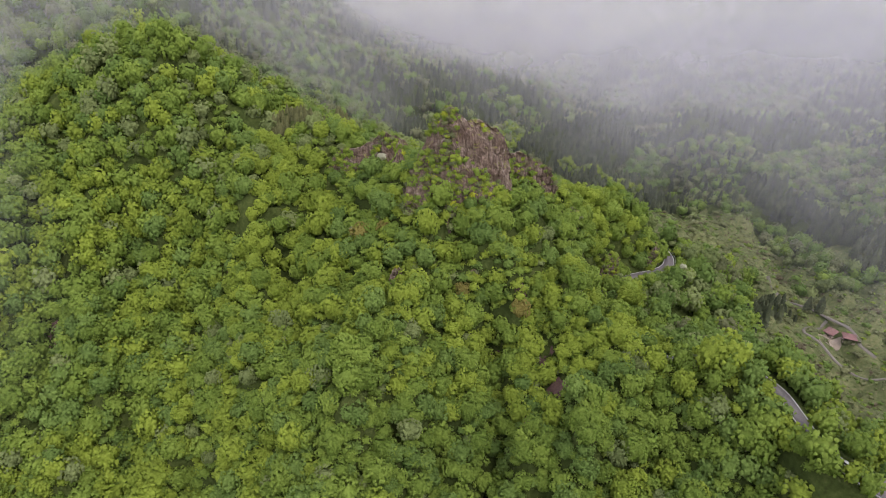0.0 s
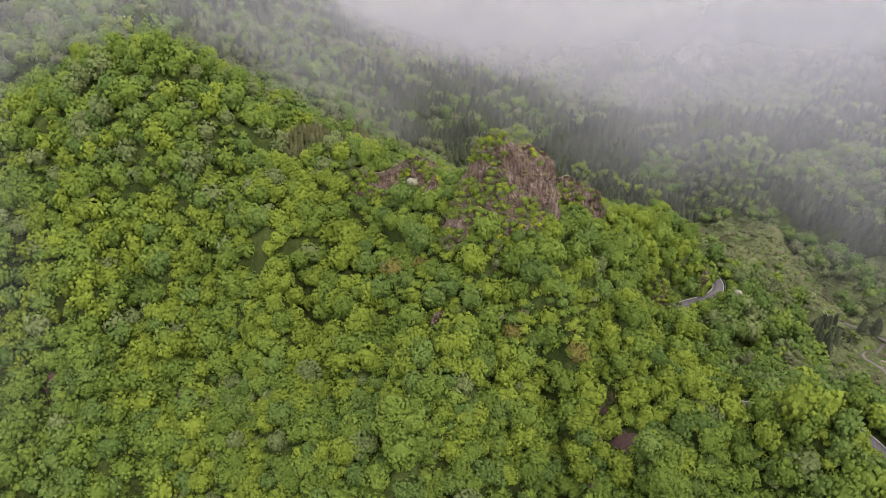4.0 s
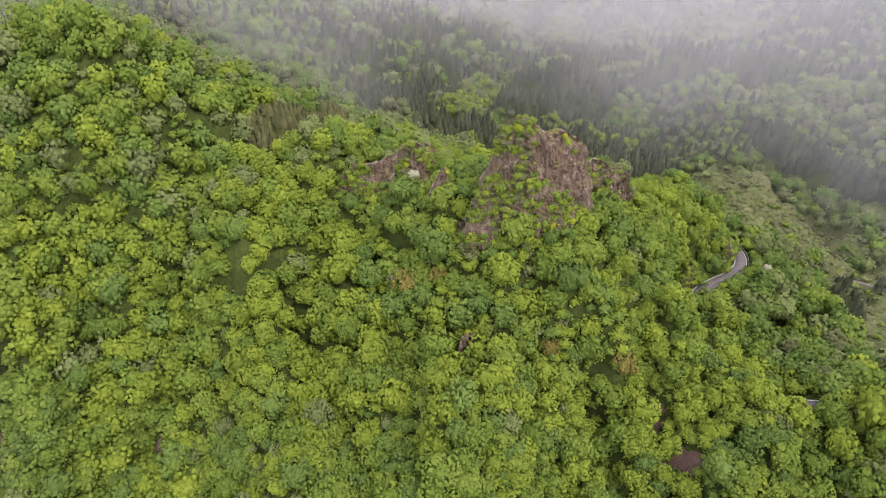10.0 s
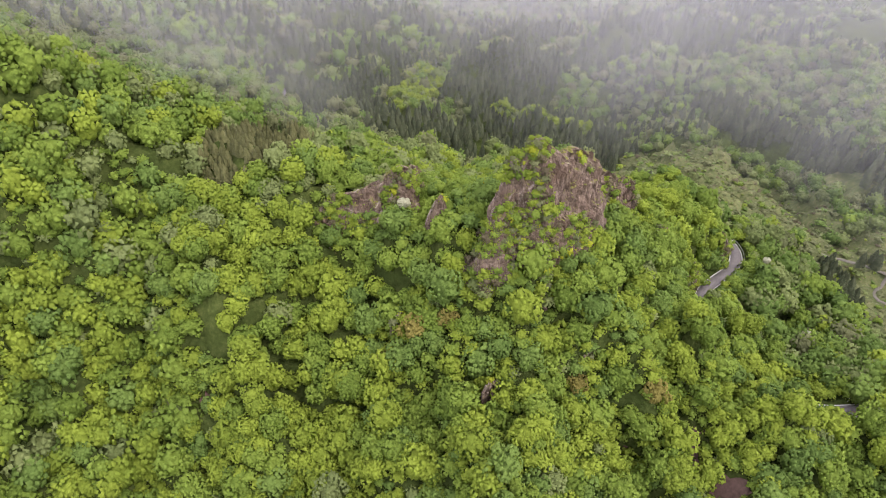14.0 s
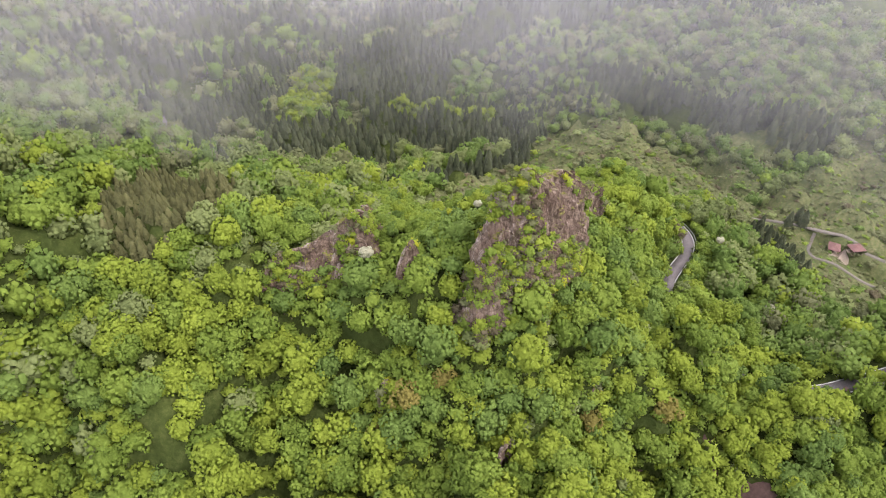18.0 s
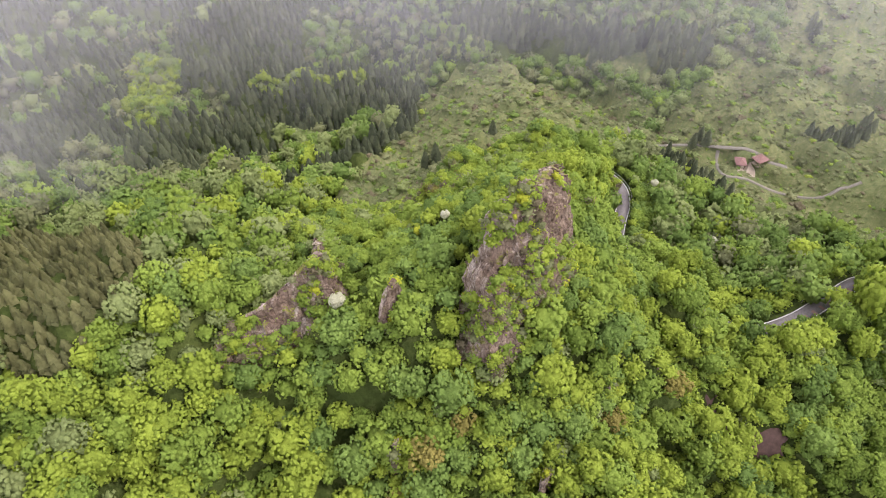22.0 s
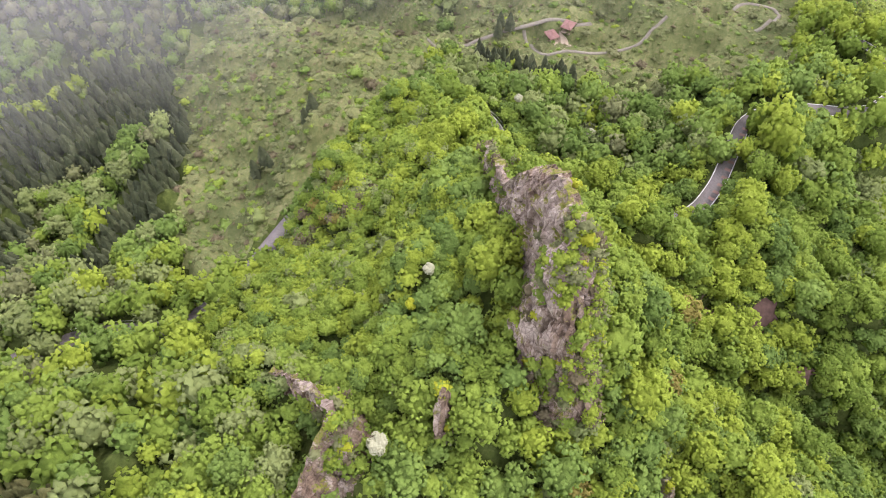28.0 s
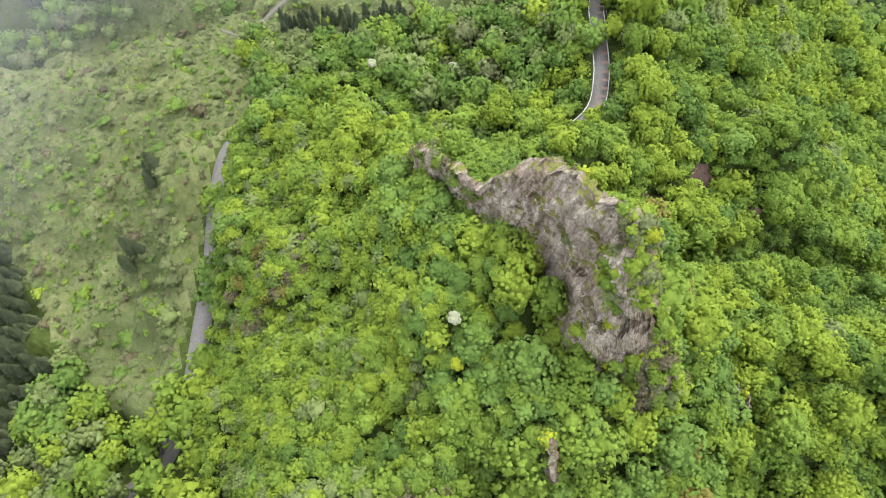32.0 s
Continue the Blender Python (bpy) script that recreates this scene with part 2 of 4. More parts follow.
RED_LINE = plain_material("red_road_paint", (0.24, 0.15, 0.135), (0.31, 0.20, 0.18), 2.0)
SOIL = plain_material("red_soil", (0.10, 0.062, 0.055), (0.19, 0.118, 0.10), 0.6, 0.95, 0.3)


# ---- landform: crest lines, spurs, gullies and valley floors ----
LINES = []


def line(*pts):
    LINES.append(np.array(pts, float))


# crest of the wooded hill, the saddle and the ridge that carries the crags
line((-470, 700, 250), (-330, 540, 188), (-238, 415, 122))
line((-32, 304, 114), (-18, 292, 119))
line((-12, 284, 124))
line((24, 288, 122))
# far side of the ridge
line((36, 317, 103), (14, 344, 87))
line((-70, 378, 103), (-22, 406, 74))
line((60, 385, 48))
line((-110, 430, 97), (-34, 480, 48))
# spurs on the near side
line((-21, 203, 86))
line((-18, 125, 20))
line((54, 243, 86))
line((105, 120, 10))
line((-49, 232, 83), (-63, 179, 50))
line((11, 178, 44), (10, 130, 5))
# gullies on the near side
line((50, 120, 0))
line((-92, 240, 58), (-81, 202, 47), (-85, 165, 20))
# face of the wooded hill
line((-124, 315, 88))
line((-115, 191, 24))
line((-160, 270, 55), (-139, 230, 41), (-147, 221, 38), (-167, 197, 20))
line((-218, 335, 108), (-210, 287, 86))
line((-200, 190, 10))
line((-330, 420, 120), (-330, 300, 60), (-330, 150, -20))
# east side: road shelf, hollow, garden terraces
line((116, 256, 49))
line((122, 309, 61), (113, 302, 62))
line((123, 213, 72), (135, 197, 71), (137, 188, 60))
line((188, 212, 47), (250, 226, 45), (267, 277, 39), (203, 282, 32))
line((98, 406, 28))
line((121, 493, 6))
line((236, 345, 25), (298, 427, 33), (239, 410, -1))
line((294, 568, -8))
# valley beyond
line((90, 651, -14), (78, 690, -16))
line((375, 1168, -118))
line((-97, 753, 36), (-68, 793, 6), (-250, 1000, 60))
line((-400, 1100, 130), (-700, 1500, 260))
line((520, 300, 60), (620, 600, 50), (800, 900, 40))
line((420, 60, 20), (250, 60, 0), (180, 120, 25))
line((0, 0, -60), (-300, 0, -60), (300, -100, -40))
line((0, 1500, -130), (500, 1700, -140), (900, 1500, -60))
line((-300, 2300, 60), (400, 2500, 120), (1300, 2300, 150))
# the wooded hill: its top, its shoulder and the saddle
line((-182, 480, 121), (-160, 359, 151), (-147, 341, 140))
line((-160, 359, 151), (-135, 356, 145), (-109, 354, 123))
line((-131, 338, 122), (-111, 343, 117), (-109, 335, 108), (-110, 322, 97))
line((-93, 321, 110), (-81, 329, 115.5))
line((-57, 344, 112.5), (-49, 322, 117), (-21, 321, 114), (-17, 327, 109))
line((-83, 392, 101), (-102, 475, 80))
line((-144, 483, 101), (-127, 489, 92), (-121, 484, 85))
# steep face of the hill
line((-185, 300, 88), (-198, 274, 62), (-177, 261, 54))
line((-163, 318, 93), (-147, 293, 74), (-137, 294, 71))
line((-110, 284, 70), (-115, 282, 61), (-117, 254, 55), (-127, 245, 42), (-131, 213, 15))
line((-105, 296, 92), (-83, 292, 96), (-62, 298, 93))
line((-58, 279, 88), (-70, 283, 75), (-90, 218, 52), (-64, 222, 68), (-49, 207, 67), (-37, 226, 83))
# spurs and gullies under the crags
line((-40, 271, 93), (-13, 247, 100), (-13, 237, 88), (-4, 225, 80), (-9, 210, 78), (-3, 198, 63))
line((-26, 166, 59))
line((12, 230, 75), (14, 243, 90), (9, 246, 97), (24, 253, 103), (33, 240, 89), (31, 224, 66))
line((40, 224, 64), (48, 204, 62), (34, 193, 56), (42, 177, 52))
line((82, 175, 42), (78, 194, 62), (77, 215, 74), (78, 242, 68))
line((93, 211, 72), (102, 205, 70), (114, 188, 62))
# east end of the ridge and the wood below it
line((49, 295, 106), (62, 286, 98), (72, 303, 94), (82, 313, 89), (99, 306, 86))
line((82, 286, 70), (97, 292, 69))
line((74, 295, 92), (88, 298, 82))
line((30, 273, 111), (40, 281, 109), (50, 286, 103))
line((123, 286, 63), (137, 291, 56), (147, 322, 49), (142, 327, 54))
line((144, 241, 52), (151, 250, 50), (128, 264, 44))
line((156, 214, 56), (160, 230, 50), (172, 222, 49), (172, 243, 45))
# north side of the ridge
line((6, 297, 122), (-3, 298, 121), (8, 312, 113))
line((55, 336, 86))
line((2, 361, 78))
line((0, 387, 67), (28, 409, 51), (82, 447, 15))
line((77, 423, 40))
line((78, 369, 60), (112, 370, 57), (141, 349, 50), (166, 370, 44))
# far valley
line((-163, 535, 89), (-160, 590, 96), (-127, 682, 60))
line((-51, 564, 38), (-45, 584, 32), (40, 580, 12))
line((-28, 756, 4), (8, 678, 12), (49, 806, -6))
line((110, 589, 4), (161, 568, -12), (211, 544, -27), (199, 502, -14))
line((186, 692, -14), (167, 887, -55))
line((337, 763, -22), (357, 660, -24))
line((204, 437, 13), (259, 460, -2), (268, 479, 10))
line((274, 345, 32))
line((256, 259, 41))


rng = np.random.default_rng(7)
WAVES = [(rng.uniform(0, 6.28), rng.uniform(0, 6.28), 6.283 / lam, amp) for lam, amp in
         ((60, 1.6), (47, 1.4), (33, 1.2), (25, 1.0), (19, 0.8), (14, 0.6), (10, 0.4), (7, 0.25)) for _ in range(3)]
ROADS = []


def smooth(pts, step=3.0):
    """A Catmull-Rom line through pts."""
    p = np.array(pts, float)
    p = np.vstack([2 * p[0] - p[1], p, 2 * p[-1] - p[-2]])
    out = []
    for i in range(1, len(p) - 2):
        k = max(2, int(np.linalg.norm(p[i + 1] - p[i]) / step))
        for t in np.arange(k) / k:
            out.append(0.5 * (2 * p[i] + (p[i + 1] - p[i - 1]) * t + (2 * p[i - 1] - 5 * p[i] + 4 * p[i + 1] - p[i + 2]) * t * t
                              + (3 * p[i] - p[i - 1] - 3 * p[i + 1] + p[i + 2]) * t ** 3))
    return np.array(out + [p[-2]])


def relief(x, y):
    """Ribs, gullies and folds of the slopes."""
    out = np.zeros(x.shape)
    face = np.clip((335 - y) / 40, 0, 1) * np.clip((y - 120) / 60, 0, 1) * np.clip((-45 - x) / 30, 0, 1) * np.clip((x + 320) / 60, 0, 1)
    u = x + 0.22 * y + 5 * np.sin(y * 0.05)
    out += face * (6.0 * np.sin(u * 6.283 / 39 + 0.6) + 2.6 * np.sin(u * 6.283 / 17 + 2 + 0.03 * y))
    near = np.clip((275 - y) / 30, 0, 1) * np.clip((y - 110) / 40, 0, 1) * np.clip((95 - x) / 25, 0, 1) * np.clip((x + 60) / 25, 0, 1)
    out += near * 4.2 * np.sin((x - 0.15 * y) * 6.283 / 21 + 1.0 + 1.2 * np.sin(y * 0.06))
    far = np.clip((y - 440) / 120, 0, 1)
    fold = np.abs(np.sin((x * 0.9 - y * 0.42) * 6.283 / 210 + 0.5 + 0.9 * np.sin(y * 0.011)))
    out += far * (22 * (0.64 - fold) + 7 * np.sin((x + 0.8 * y) * 6.283 / 95 + 1.3 * np.sin(x * 0.02))) * np.clip((900 - x) / 300, 0.2, 1)
    out += np.clip((y - 800) / 500, 0, 1) * 45 * np.sin(x * 6.283 / 620 + 1.1 + 0.8 * np.sin(y * 0.005)) * np.sin(y * 6.283 / 700 + 0.4)
    for ph, an, k, amp in WAVES:
        out += amp * np.sin((x * math.cos(an) + y * math.sin(an)) * k + ph + 1.3 * np.sin((x * math.sin(an) - y * math.cos(an)) * k * 0.7))
    return out


def spline_fit():
    pts = []
    for ln in LINES:
        pts.append(ln[:1])
        for a, b in zip(ln[:-1], ln[1:]):
            k = max(1, min(4, int(np.hypot(*(b - a)[:2]) / 22)))
            f = (np.arange(1, k + 1) / k)[:, None]
            pts.append(a + (b - a) * f)
    p = np.vstack(pts)
    n = len(p)
    d2 = ((p[:, None, :2] - p[None, :, :2]) ** 2).sum(2) / 1e4
    k = np.where(d2 > 0, d2 * np.log(d2 + 1e-12), 0) + np.eye(n) * 0.004
    q = np.column_stack([np.ones(n), p[:, :2] / 100])
    a = np.block([[k, q], [q.T, np.zeros((3, 3))]])
    w = np.linalg.solve(a, np.concatenate([p[:, 2] - relief(p[:, 0], p[:, 1]), np.zeros(3)]))
    return p, w


LAND_P, LAND_W = spline_fit()


def base_height(x, y):
    x, y = np.atleast_1d(np.asarray(x, float)), np.atleast_1d(np.asarray(y, float))
    out = np.empty(x.shape)
    n = len(LAND_P)
    for s in range(0, x.size, 20000):
        e = slice(s, s + 20000)
        d2 = ((x.flat[e][:, None] - LAND_P[:, 0]) ** 2 + (y.flat[e][:, None] - LAND_P[:, 1]) ** 2) / 1e4
        out.flat[e] = (d2 * np.log(d2 + 1e-12)) @ LAND_W[:n] + LAND_W[n] + (x.flat[e] * LAND_W[n + 1] + y.flat[e] * LAND_W[n + 2]) / 100
    return out + relief(x, y)


def road_distance(x, y, path):
    best, level = np.full(x.shape, 1e9), np.zeros(x.shape)
    for a, b in zip(path[:-1], path[1:]):
        d = b[:2] - a[:2]
        t = np.clip(((x - a[0]) * d[0] + (y - a[1]) * d[1]) / (d @ d), 0, 1)
        r = np.hypot(x - a[0] - t * d[0], y - a[1] - t * d[1])
        near = r < best
        best, level = np.where(near, r, best), np.where(near, a[2] + t * (b[2] - a[2]), level)
    return best, level


def height(x, y):
    x, y = np.atleast_1d(np.asarray(x, float)), np.atleast_1d(np.asarray(y, float))
    z = base_height(x, y)
    for path, half in ROADS:
        box = (x > path[:, 0].min() - 30) & (x < path[:, 0].max() + 30) & (y > path[:, 1].min() - 30) & (y < path[:, 1].max() + 30)
        if box.any():
            r, level = road_distance(x[box], y[box], path)
            f = np.clip((r - half - 1.2) / 9.0, 0, 1)
            f = f * f * (3 - 2 * f)
            z[box] = z[box] * f + (level - 0.25) * (1 - f)
    return z


# roads: a mountain road round the ridge, its side branch, and the lanes of the garden terrace
EAST = [(175, 118, 68), (163, 134, 69), (152, 147, 70), (141, 161, 70.5), (135, 173, 71), (133, 186, 72), (130.5, 199, 72.5), (122, 210.5, 72), (108, 215.5, 70), (92, 221, 68), (80, 230, 66.5), (75, 250, 65)]
BEND = [(75, 250, 65), (80, 272, 64), (90, 286, 63), (100, 292, 62.5), (110, 296.5, 62), (118, 303, 61.5), (122, 312, 61), (121, 323, 61), (117, 337, 60.5), (109, 346, 60), (97, 350.5, 60), (83, 354, 60), (69, 357, 60)]
NORTH = [(69, 357, 60), (48, 363.5, 59.5), (30, 369.5, 59), (16, 378, 59), (9, 390, 58.5), (7, 400, 58), (0, 418, 56), (-18, 444, 53), (-34, 465, 50), (-37, 480, 48), (-50, 505, 47), (-58, 535, 46), (-57, 560, 44), (-72, 610, 42), (-95, 660, 45), (-90, 700, 40), (-70, 760, 22)]
MAIN = smooth(EAST[:-1] + BEND[:-1] + NORTH)
SIDE = smooth([(139, 165, 70.6), (148, 158, 70.3), (160, 155, 70), (176, 158, 67), (195, 168, 62)])
for path, half in ((MAIN, 2.9), (SIDE, 2.6)):
    ROADS.append((path, half))


def draped(*plan):
    p = smooth([(x, y, 0) for x, y in plan])
    p[:, 2] = base_height(p[:, 0], p[:, 1])
    k = np.ones(7) / 7
    p[3:-3, 2] = np.convolve(p[:, 2], k, "valid")
    return p


LANE = draped((197, 345), (204, 322), (210, 302), (214, 287), (215, 275), (219, 267))
LOOP = draped((210, 299), (204, 296), (195, 291), (191, 285), (195, 277), (198, 262), (199, 254), (201, 244), (206, 240), (212, 234))
UPPER = draped((205, 196), (212, 188), (222, 184), (236, 184), (240, 194), (232, 202))
for path, half in ((LANE, 1.5), (LOOP, 1.2), (UPPER, 1.5)):
    ROADS.append((path, half))


def mesh_from(name, verts, faces_flat, sides, mats, mat_index=None, shade=True):
    """A mesh from numpy arrays: all faces have the same number of sides."""
    me = bpy.data.meshes.new(name)
    n, loops = len(verts), len(faces_flat)
    me.vertices.add(n)
    me.vertices.foreach_set("co", np.ascontiguousarray(verts, np.float32).ravel())
    me.loops.add(loops)
    me.loops.foreach_set("vertex_index", np.ascontiguousarray(faces_flat, np.int32))
    count = loops // sides
    me.polygons.add(count)
    me.polygons.foreach_set("loop_start", np.arange(0, loops, sides, dtype=np.int32))
    if mat_index is not None:
        me.polygons.foreach_set("material_index", np.ascontiguousarray(mat_index, np.int32))
    me.polygons.foreach_set("use_smooth", np.full(count, shade))
    for m in mats:
        me.materials.append(m)
    me.update()
    me.validate()
    return me


# ---- land cover on the plan ----
def inside(x, y, *corners):
    """Whether points lie within a polygon on the plan."""
    c = np.array(corners, float)
    hit = np.zeros(x.shape, bool)
    for a, b in zip(c, np.roll(c, -1, 0)):
        hit ^= ((a[1] > y) != (b[1] > y)) & (x < (b[0] - a[0]) * (y - a[1]) / (b[1] - a[1] + 1e-9) + a[0])
    return hit


def patchy(x, y, scale, seed):
    return np.array([noise.noise(Vector((a * scale, b * scale, seed))) for a, b in zip(x, y)])


BARE = [(48, 206, 4.4), (45.5, 223, 3.6), (44, 216, 2.2), (-128, 245, 3.5), (-182, 251, 4), (23, 228, 2.5), (36, 193, 3.0), (-102, 276, 2.5)]
PLANTATION = ((-92, 331), (-74, 331), (-57, 343), (-46, 362), (-45, 390), (-50, 430), (-72, 436), (-97, 372))
NORTH_FIRS = ((44, 350), (60, 341), (52, 323), (37, 323), (30, 343))
VALLEY_FIRS = ((30, 440), (58, 415), (112, 436), (192, 493), (205, 575), (240, 640), (170, 735), (40, 660), (6, 500))
PALE_STRIP = ((97, 695), (46, 628), (12, 560), (22, 543), (84, 625))
PALE_BANK = ((102, 580), (158, 545), (176, 545), (172, 532), (112, 561))
WEST_FIRS = ((-58, 575), (-5, 614), (66, 606), (44, 530), (26, 452), (2, 488), (-36, 508))
BACK_FIRS = ((256, 526), (276, 506), (286, 434), (282, 400), (292, 352), (278, 343), (262, 349), (247, 368), (257, 408), (267, 422), (264, 455), (244, 474))
EAST_FIRS = ((310, 320), (315, 300), (340, 308), (324, 326))
CLUMP = ((233, 266), (245, 252), (258, 243), (263, 249), (250, 260), (238, 271))
DARK_EDGE = ((140, 266), (150, 256), (168, 282), (198, 306), (194, 326), (184, 316), (160, 292))
MEADOW = ((192, 493), (112, 436), (58, 410), (20, 378), (66, 362), (112, 350), (127, 325), (165, 335), (228, 345), (240, 371), (240, 473))
NORTH_SLOPE = ((-24, 296), (-8, 288), (4, 284), (25, 291), (50, 299), (82, 317), (104, 319), (117, 338), (97, 347), (60, 355), (20, 366), (-8, 358), (-22, 332))
GARDEN = ((150, 190), (300, 160), (300, 335), (190, 340), (160, 300), (150, 240))


def firs(x, y):
    """Where conifers were planted in the valley."""
    return (inside(x, y, *VALLEY_FIRS) | inside(x, y, *WEST_FIRS)) & ~inside(x, y, *PALE_STRIP) & ~inside(x, y, *PALE_BANK) & (patchy(x, y, 0.018, 4.0) < 0.25)


# ---- ground ----
def stretched(lo, hi, a, b, step, grow=1.09):
    mid = list(np.arange(a, b + step, step))
    s, v = step, mid[-1]
    up = []
    while v < hi:
        s = min(s * grow, 60)
        v += s
        up.append(v)
    s, v = step, mid[0]
    down = []
    while v > lo:
        s = min(s * grow, 60)
        v -= s
        down.append(v)
    return np.array(down[::-1] + mid + up)


def build_ground():
    xs, ys = stretched(-2600, 3000, -230, 270, 2.5), stretched(-700, 4200, 120, 440, 2.5)
    gx, gy = np.meshgrid(xs, ys)
    z = height(gx.ravel(), gy.ravel())
    v = np.column_stack([gx.ravel(), gy.ravel(), z])
    nx, ny = len(xs), len(ys)
    i = (np.arange(ny - 1)[:, None] * nx + np.arange(nx - 1)[None, :]).ravel()
    f = np.column_stack([i, i + 1, i + nx + 1, i + nx]).ravel()
    cx, cy = v[f.reshape(-1, 4)].mean(1)[:, :2].T
    open_land = inside(cx, cy, *MEADOW) | inside(cx, cy, *GARDEN) | ((cx > 190) & (cy < 420)) | (cy > 900)
    ob = new("ground", mesh_from("ground", v, f, 4, [GROUND, MEADOW_GROUND], open_land.astype(int)))
    tagged(ob, "steep forest floor of soil and undergrowth", "ground", kind="structure")


build_ground()


# ---- rock ----
def fractal(p, scale, octaves=4):
    v, a, q = 0.0, 1.0, Vector(p) * scale
    for _ in range(octaves):
        v += a * noise.noise(q)
        q, a = q * 2.1, a * 0.52
    return v


CRAGS = []
OUTCROPS = [
    [(-42, 268, 95), (-38.5, 270, 101), (-35, 271, 96)], [(29, 239, 84), (33, 240.5, 92), (37, 241, 85)], [(-22, 262, 105), (-19, 264, 113), (-17, 265, 108)],
    [(9, 242, 88), (13.5, 243.5, 95), (18, 244, 88)], [(58, 288, 98), (62, 286, 104), (64, 283, 98)], [(106, 299, 68), (110, 303, 73), (112, 309, 73), (112, 317, 69)],
    [(78, 284, 72), (83, 287, 79), (89, 293, 74)], [(-22, 238, 92), (-19, 240, 98), (-16, 241, 93)], [(-118, 283, 62), (-113, 282, 70), (-109, 283, 66)],
]


def crag(name, label, crest, near, far, steps=0.8, rough=1.0, root=4.0, flat=0.35, parent=None, room=None):
    """A blade of rock along a crest line. near, far: its half widths to the right and left of the line's way, at the foot."""
    line_pts = smooth(crest, steps)
    d = np.gradient(line_pts[:, :2], axis=0)
    d /= np.linalg.norm(d, axis=1)[:, None] + 1e-9
    k = np.ones(5) / 5
    d = np.column_stack([np.convolve(np.pad(d[:, i], 2, "edge"), k, "valid") for i in (0, 1)])
    side = np.column_stack([d[:, 1], -d[:, 0]])
    n = len(line_pts)
    taper = np.clip(np.minimum(np.arange(n), np.arange(n)[::-1]) / (0.14 * n), 0.18, 1) ** 0.6
    fine = np.linspace(-1, 1, 801)
    a = np.abs(fine)
    drop = float((line_pts[:, 2] - height(line_pts[:, 0], line_pts[:, 1])).max() + root)
    f = np.where(a < flat, 0.14 * (a / flat) ** 1.5, 0.14 + 0.86 * np.clip((a - flat) / (0.98 - flat), 0, 1) ** 0.85) * drop
    run = np.concatenate([[0], np.cumsum(np.hypot(np.diff(f), np.diff(fine) * (near + far) / 2))])
    cols = max(16, int(run[-1] / steps))
    s = np.interp(np.linspace(0, run[-1], cols), run, fine)      # even spacing down the faces
    rows = []
    for i in range(n):
        c = line_pts[i]
        reach = np.where(s > 0, near, far) * taper[i] * s
        x, y = c[0] + side[i, 0] * reach, c[1] + side[i, 1] * reach
        g = height(x, y) - root
        a = np.abs(s)
        f = np.where(a < flat, 0.14 * (a / flat) ** 1.5, 0.14 + 0.86 * np.clip((a - flat) / (0.98 - flat), 0, 1) ** 0.85)
        rows.append(np.column_stack([x, y, c[2] + (g - c[2]) * f]))
    v = np.vstack(rows)
    out = v.copy()
    for j, p in enumerate(v):
        i, m = divmod(j, cols)
        ledge = noise.cell(Vector((p[0] * 0.33, p[1] * 0.33, p[2] * 0.22))) - 0.5
        big, small = fractal(p, 0.11, 3), fractal((p[0], p[1], p[2] * 0.6), 0.5, 3)
        crack = noise.cell(Vector((p[0] * 0.7 + 9, p[1] * 0.7, p[2] * 0.45))) - 0.5
        push = rough * (1.9 * big + 0.6 * small + 0.9 * ledge + 0.45 * crack)
        out[j, 0] += side[i, 0] * push * (1 if s[m] > 0 else -1)
        out[j, 1] += side[i, 1] * push * (1 if s[m] > 0 else -1)
        out[j, 2] += rough * (0.5 * small + 0.5 * ledge + 0.25 * crack + 1.0 * fractal(p, 0.2, 2))
    i = (np.arange(n - 1)[:, None] * cols + np.arange(cols - 1)[None, :]).ravel()
    f = np.column_stack([i, i + cols, i + cols + 1, i + 1]).ravel()
    f = np.vstack([f.reshape(-1, 4)[:, [0, 1, 2]], f.reshape(-1, 4)[:, [0, 2, 3]]]).ravel()
    ob = new(name, mesh_from(name, out, f, 3, [ROCK], shade=False))
    if parent:
        ob.parent = parent
    else:
        tagged(ob, label, "rock")
    CRAGS.append((line_pts, room or min(near, far), out.reshape(n, cols, 3)))
    return ob


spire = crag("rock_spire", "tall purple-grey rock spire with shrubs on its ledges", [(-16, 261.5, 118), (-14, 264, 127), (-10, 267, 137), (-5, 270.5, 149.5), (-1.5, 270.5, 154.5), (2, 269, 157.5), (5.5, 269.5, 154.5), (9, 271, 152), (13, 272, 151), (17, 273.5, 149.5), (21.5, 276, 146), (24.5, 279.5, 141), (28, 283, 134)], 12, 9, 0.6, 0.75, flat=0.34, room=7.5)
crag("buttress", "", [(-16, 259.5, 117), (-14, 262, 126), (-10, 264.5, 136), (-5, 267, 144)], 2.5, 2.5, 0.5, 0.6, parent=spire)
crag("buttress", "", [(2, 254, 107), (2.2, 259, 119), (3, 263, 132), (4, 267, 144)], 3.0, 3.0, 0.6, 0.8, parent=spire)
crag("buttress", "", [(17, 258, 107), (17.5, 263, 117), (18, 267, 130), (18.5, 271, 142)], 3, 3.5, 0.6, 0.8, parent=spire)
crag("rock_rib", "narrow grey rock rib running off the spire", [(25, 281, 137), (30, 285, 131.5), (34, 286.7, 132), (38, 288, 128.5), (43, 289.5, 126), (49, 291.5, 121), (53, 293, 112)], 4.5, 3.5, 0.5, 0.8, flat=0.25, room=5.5)
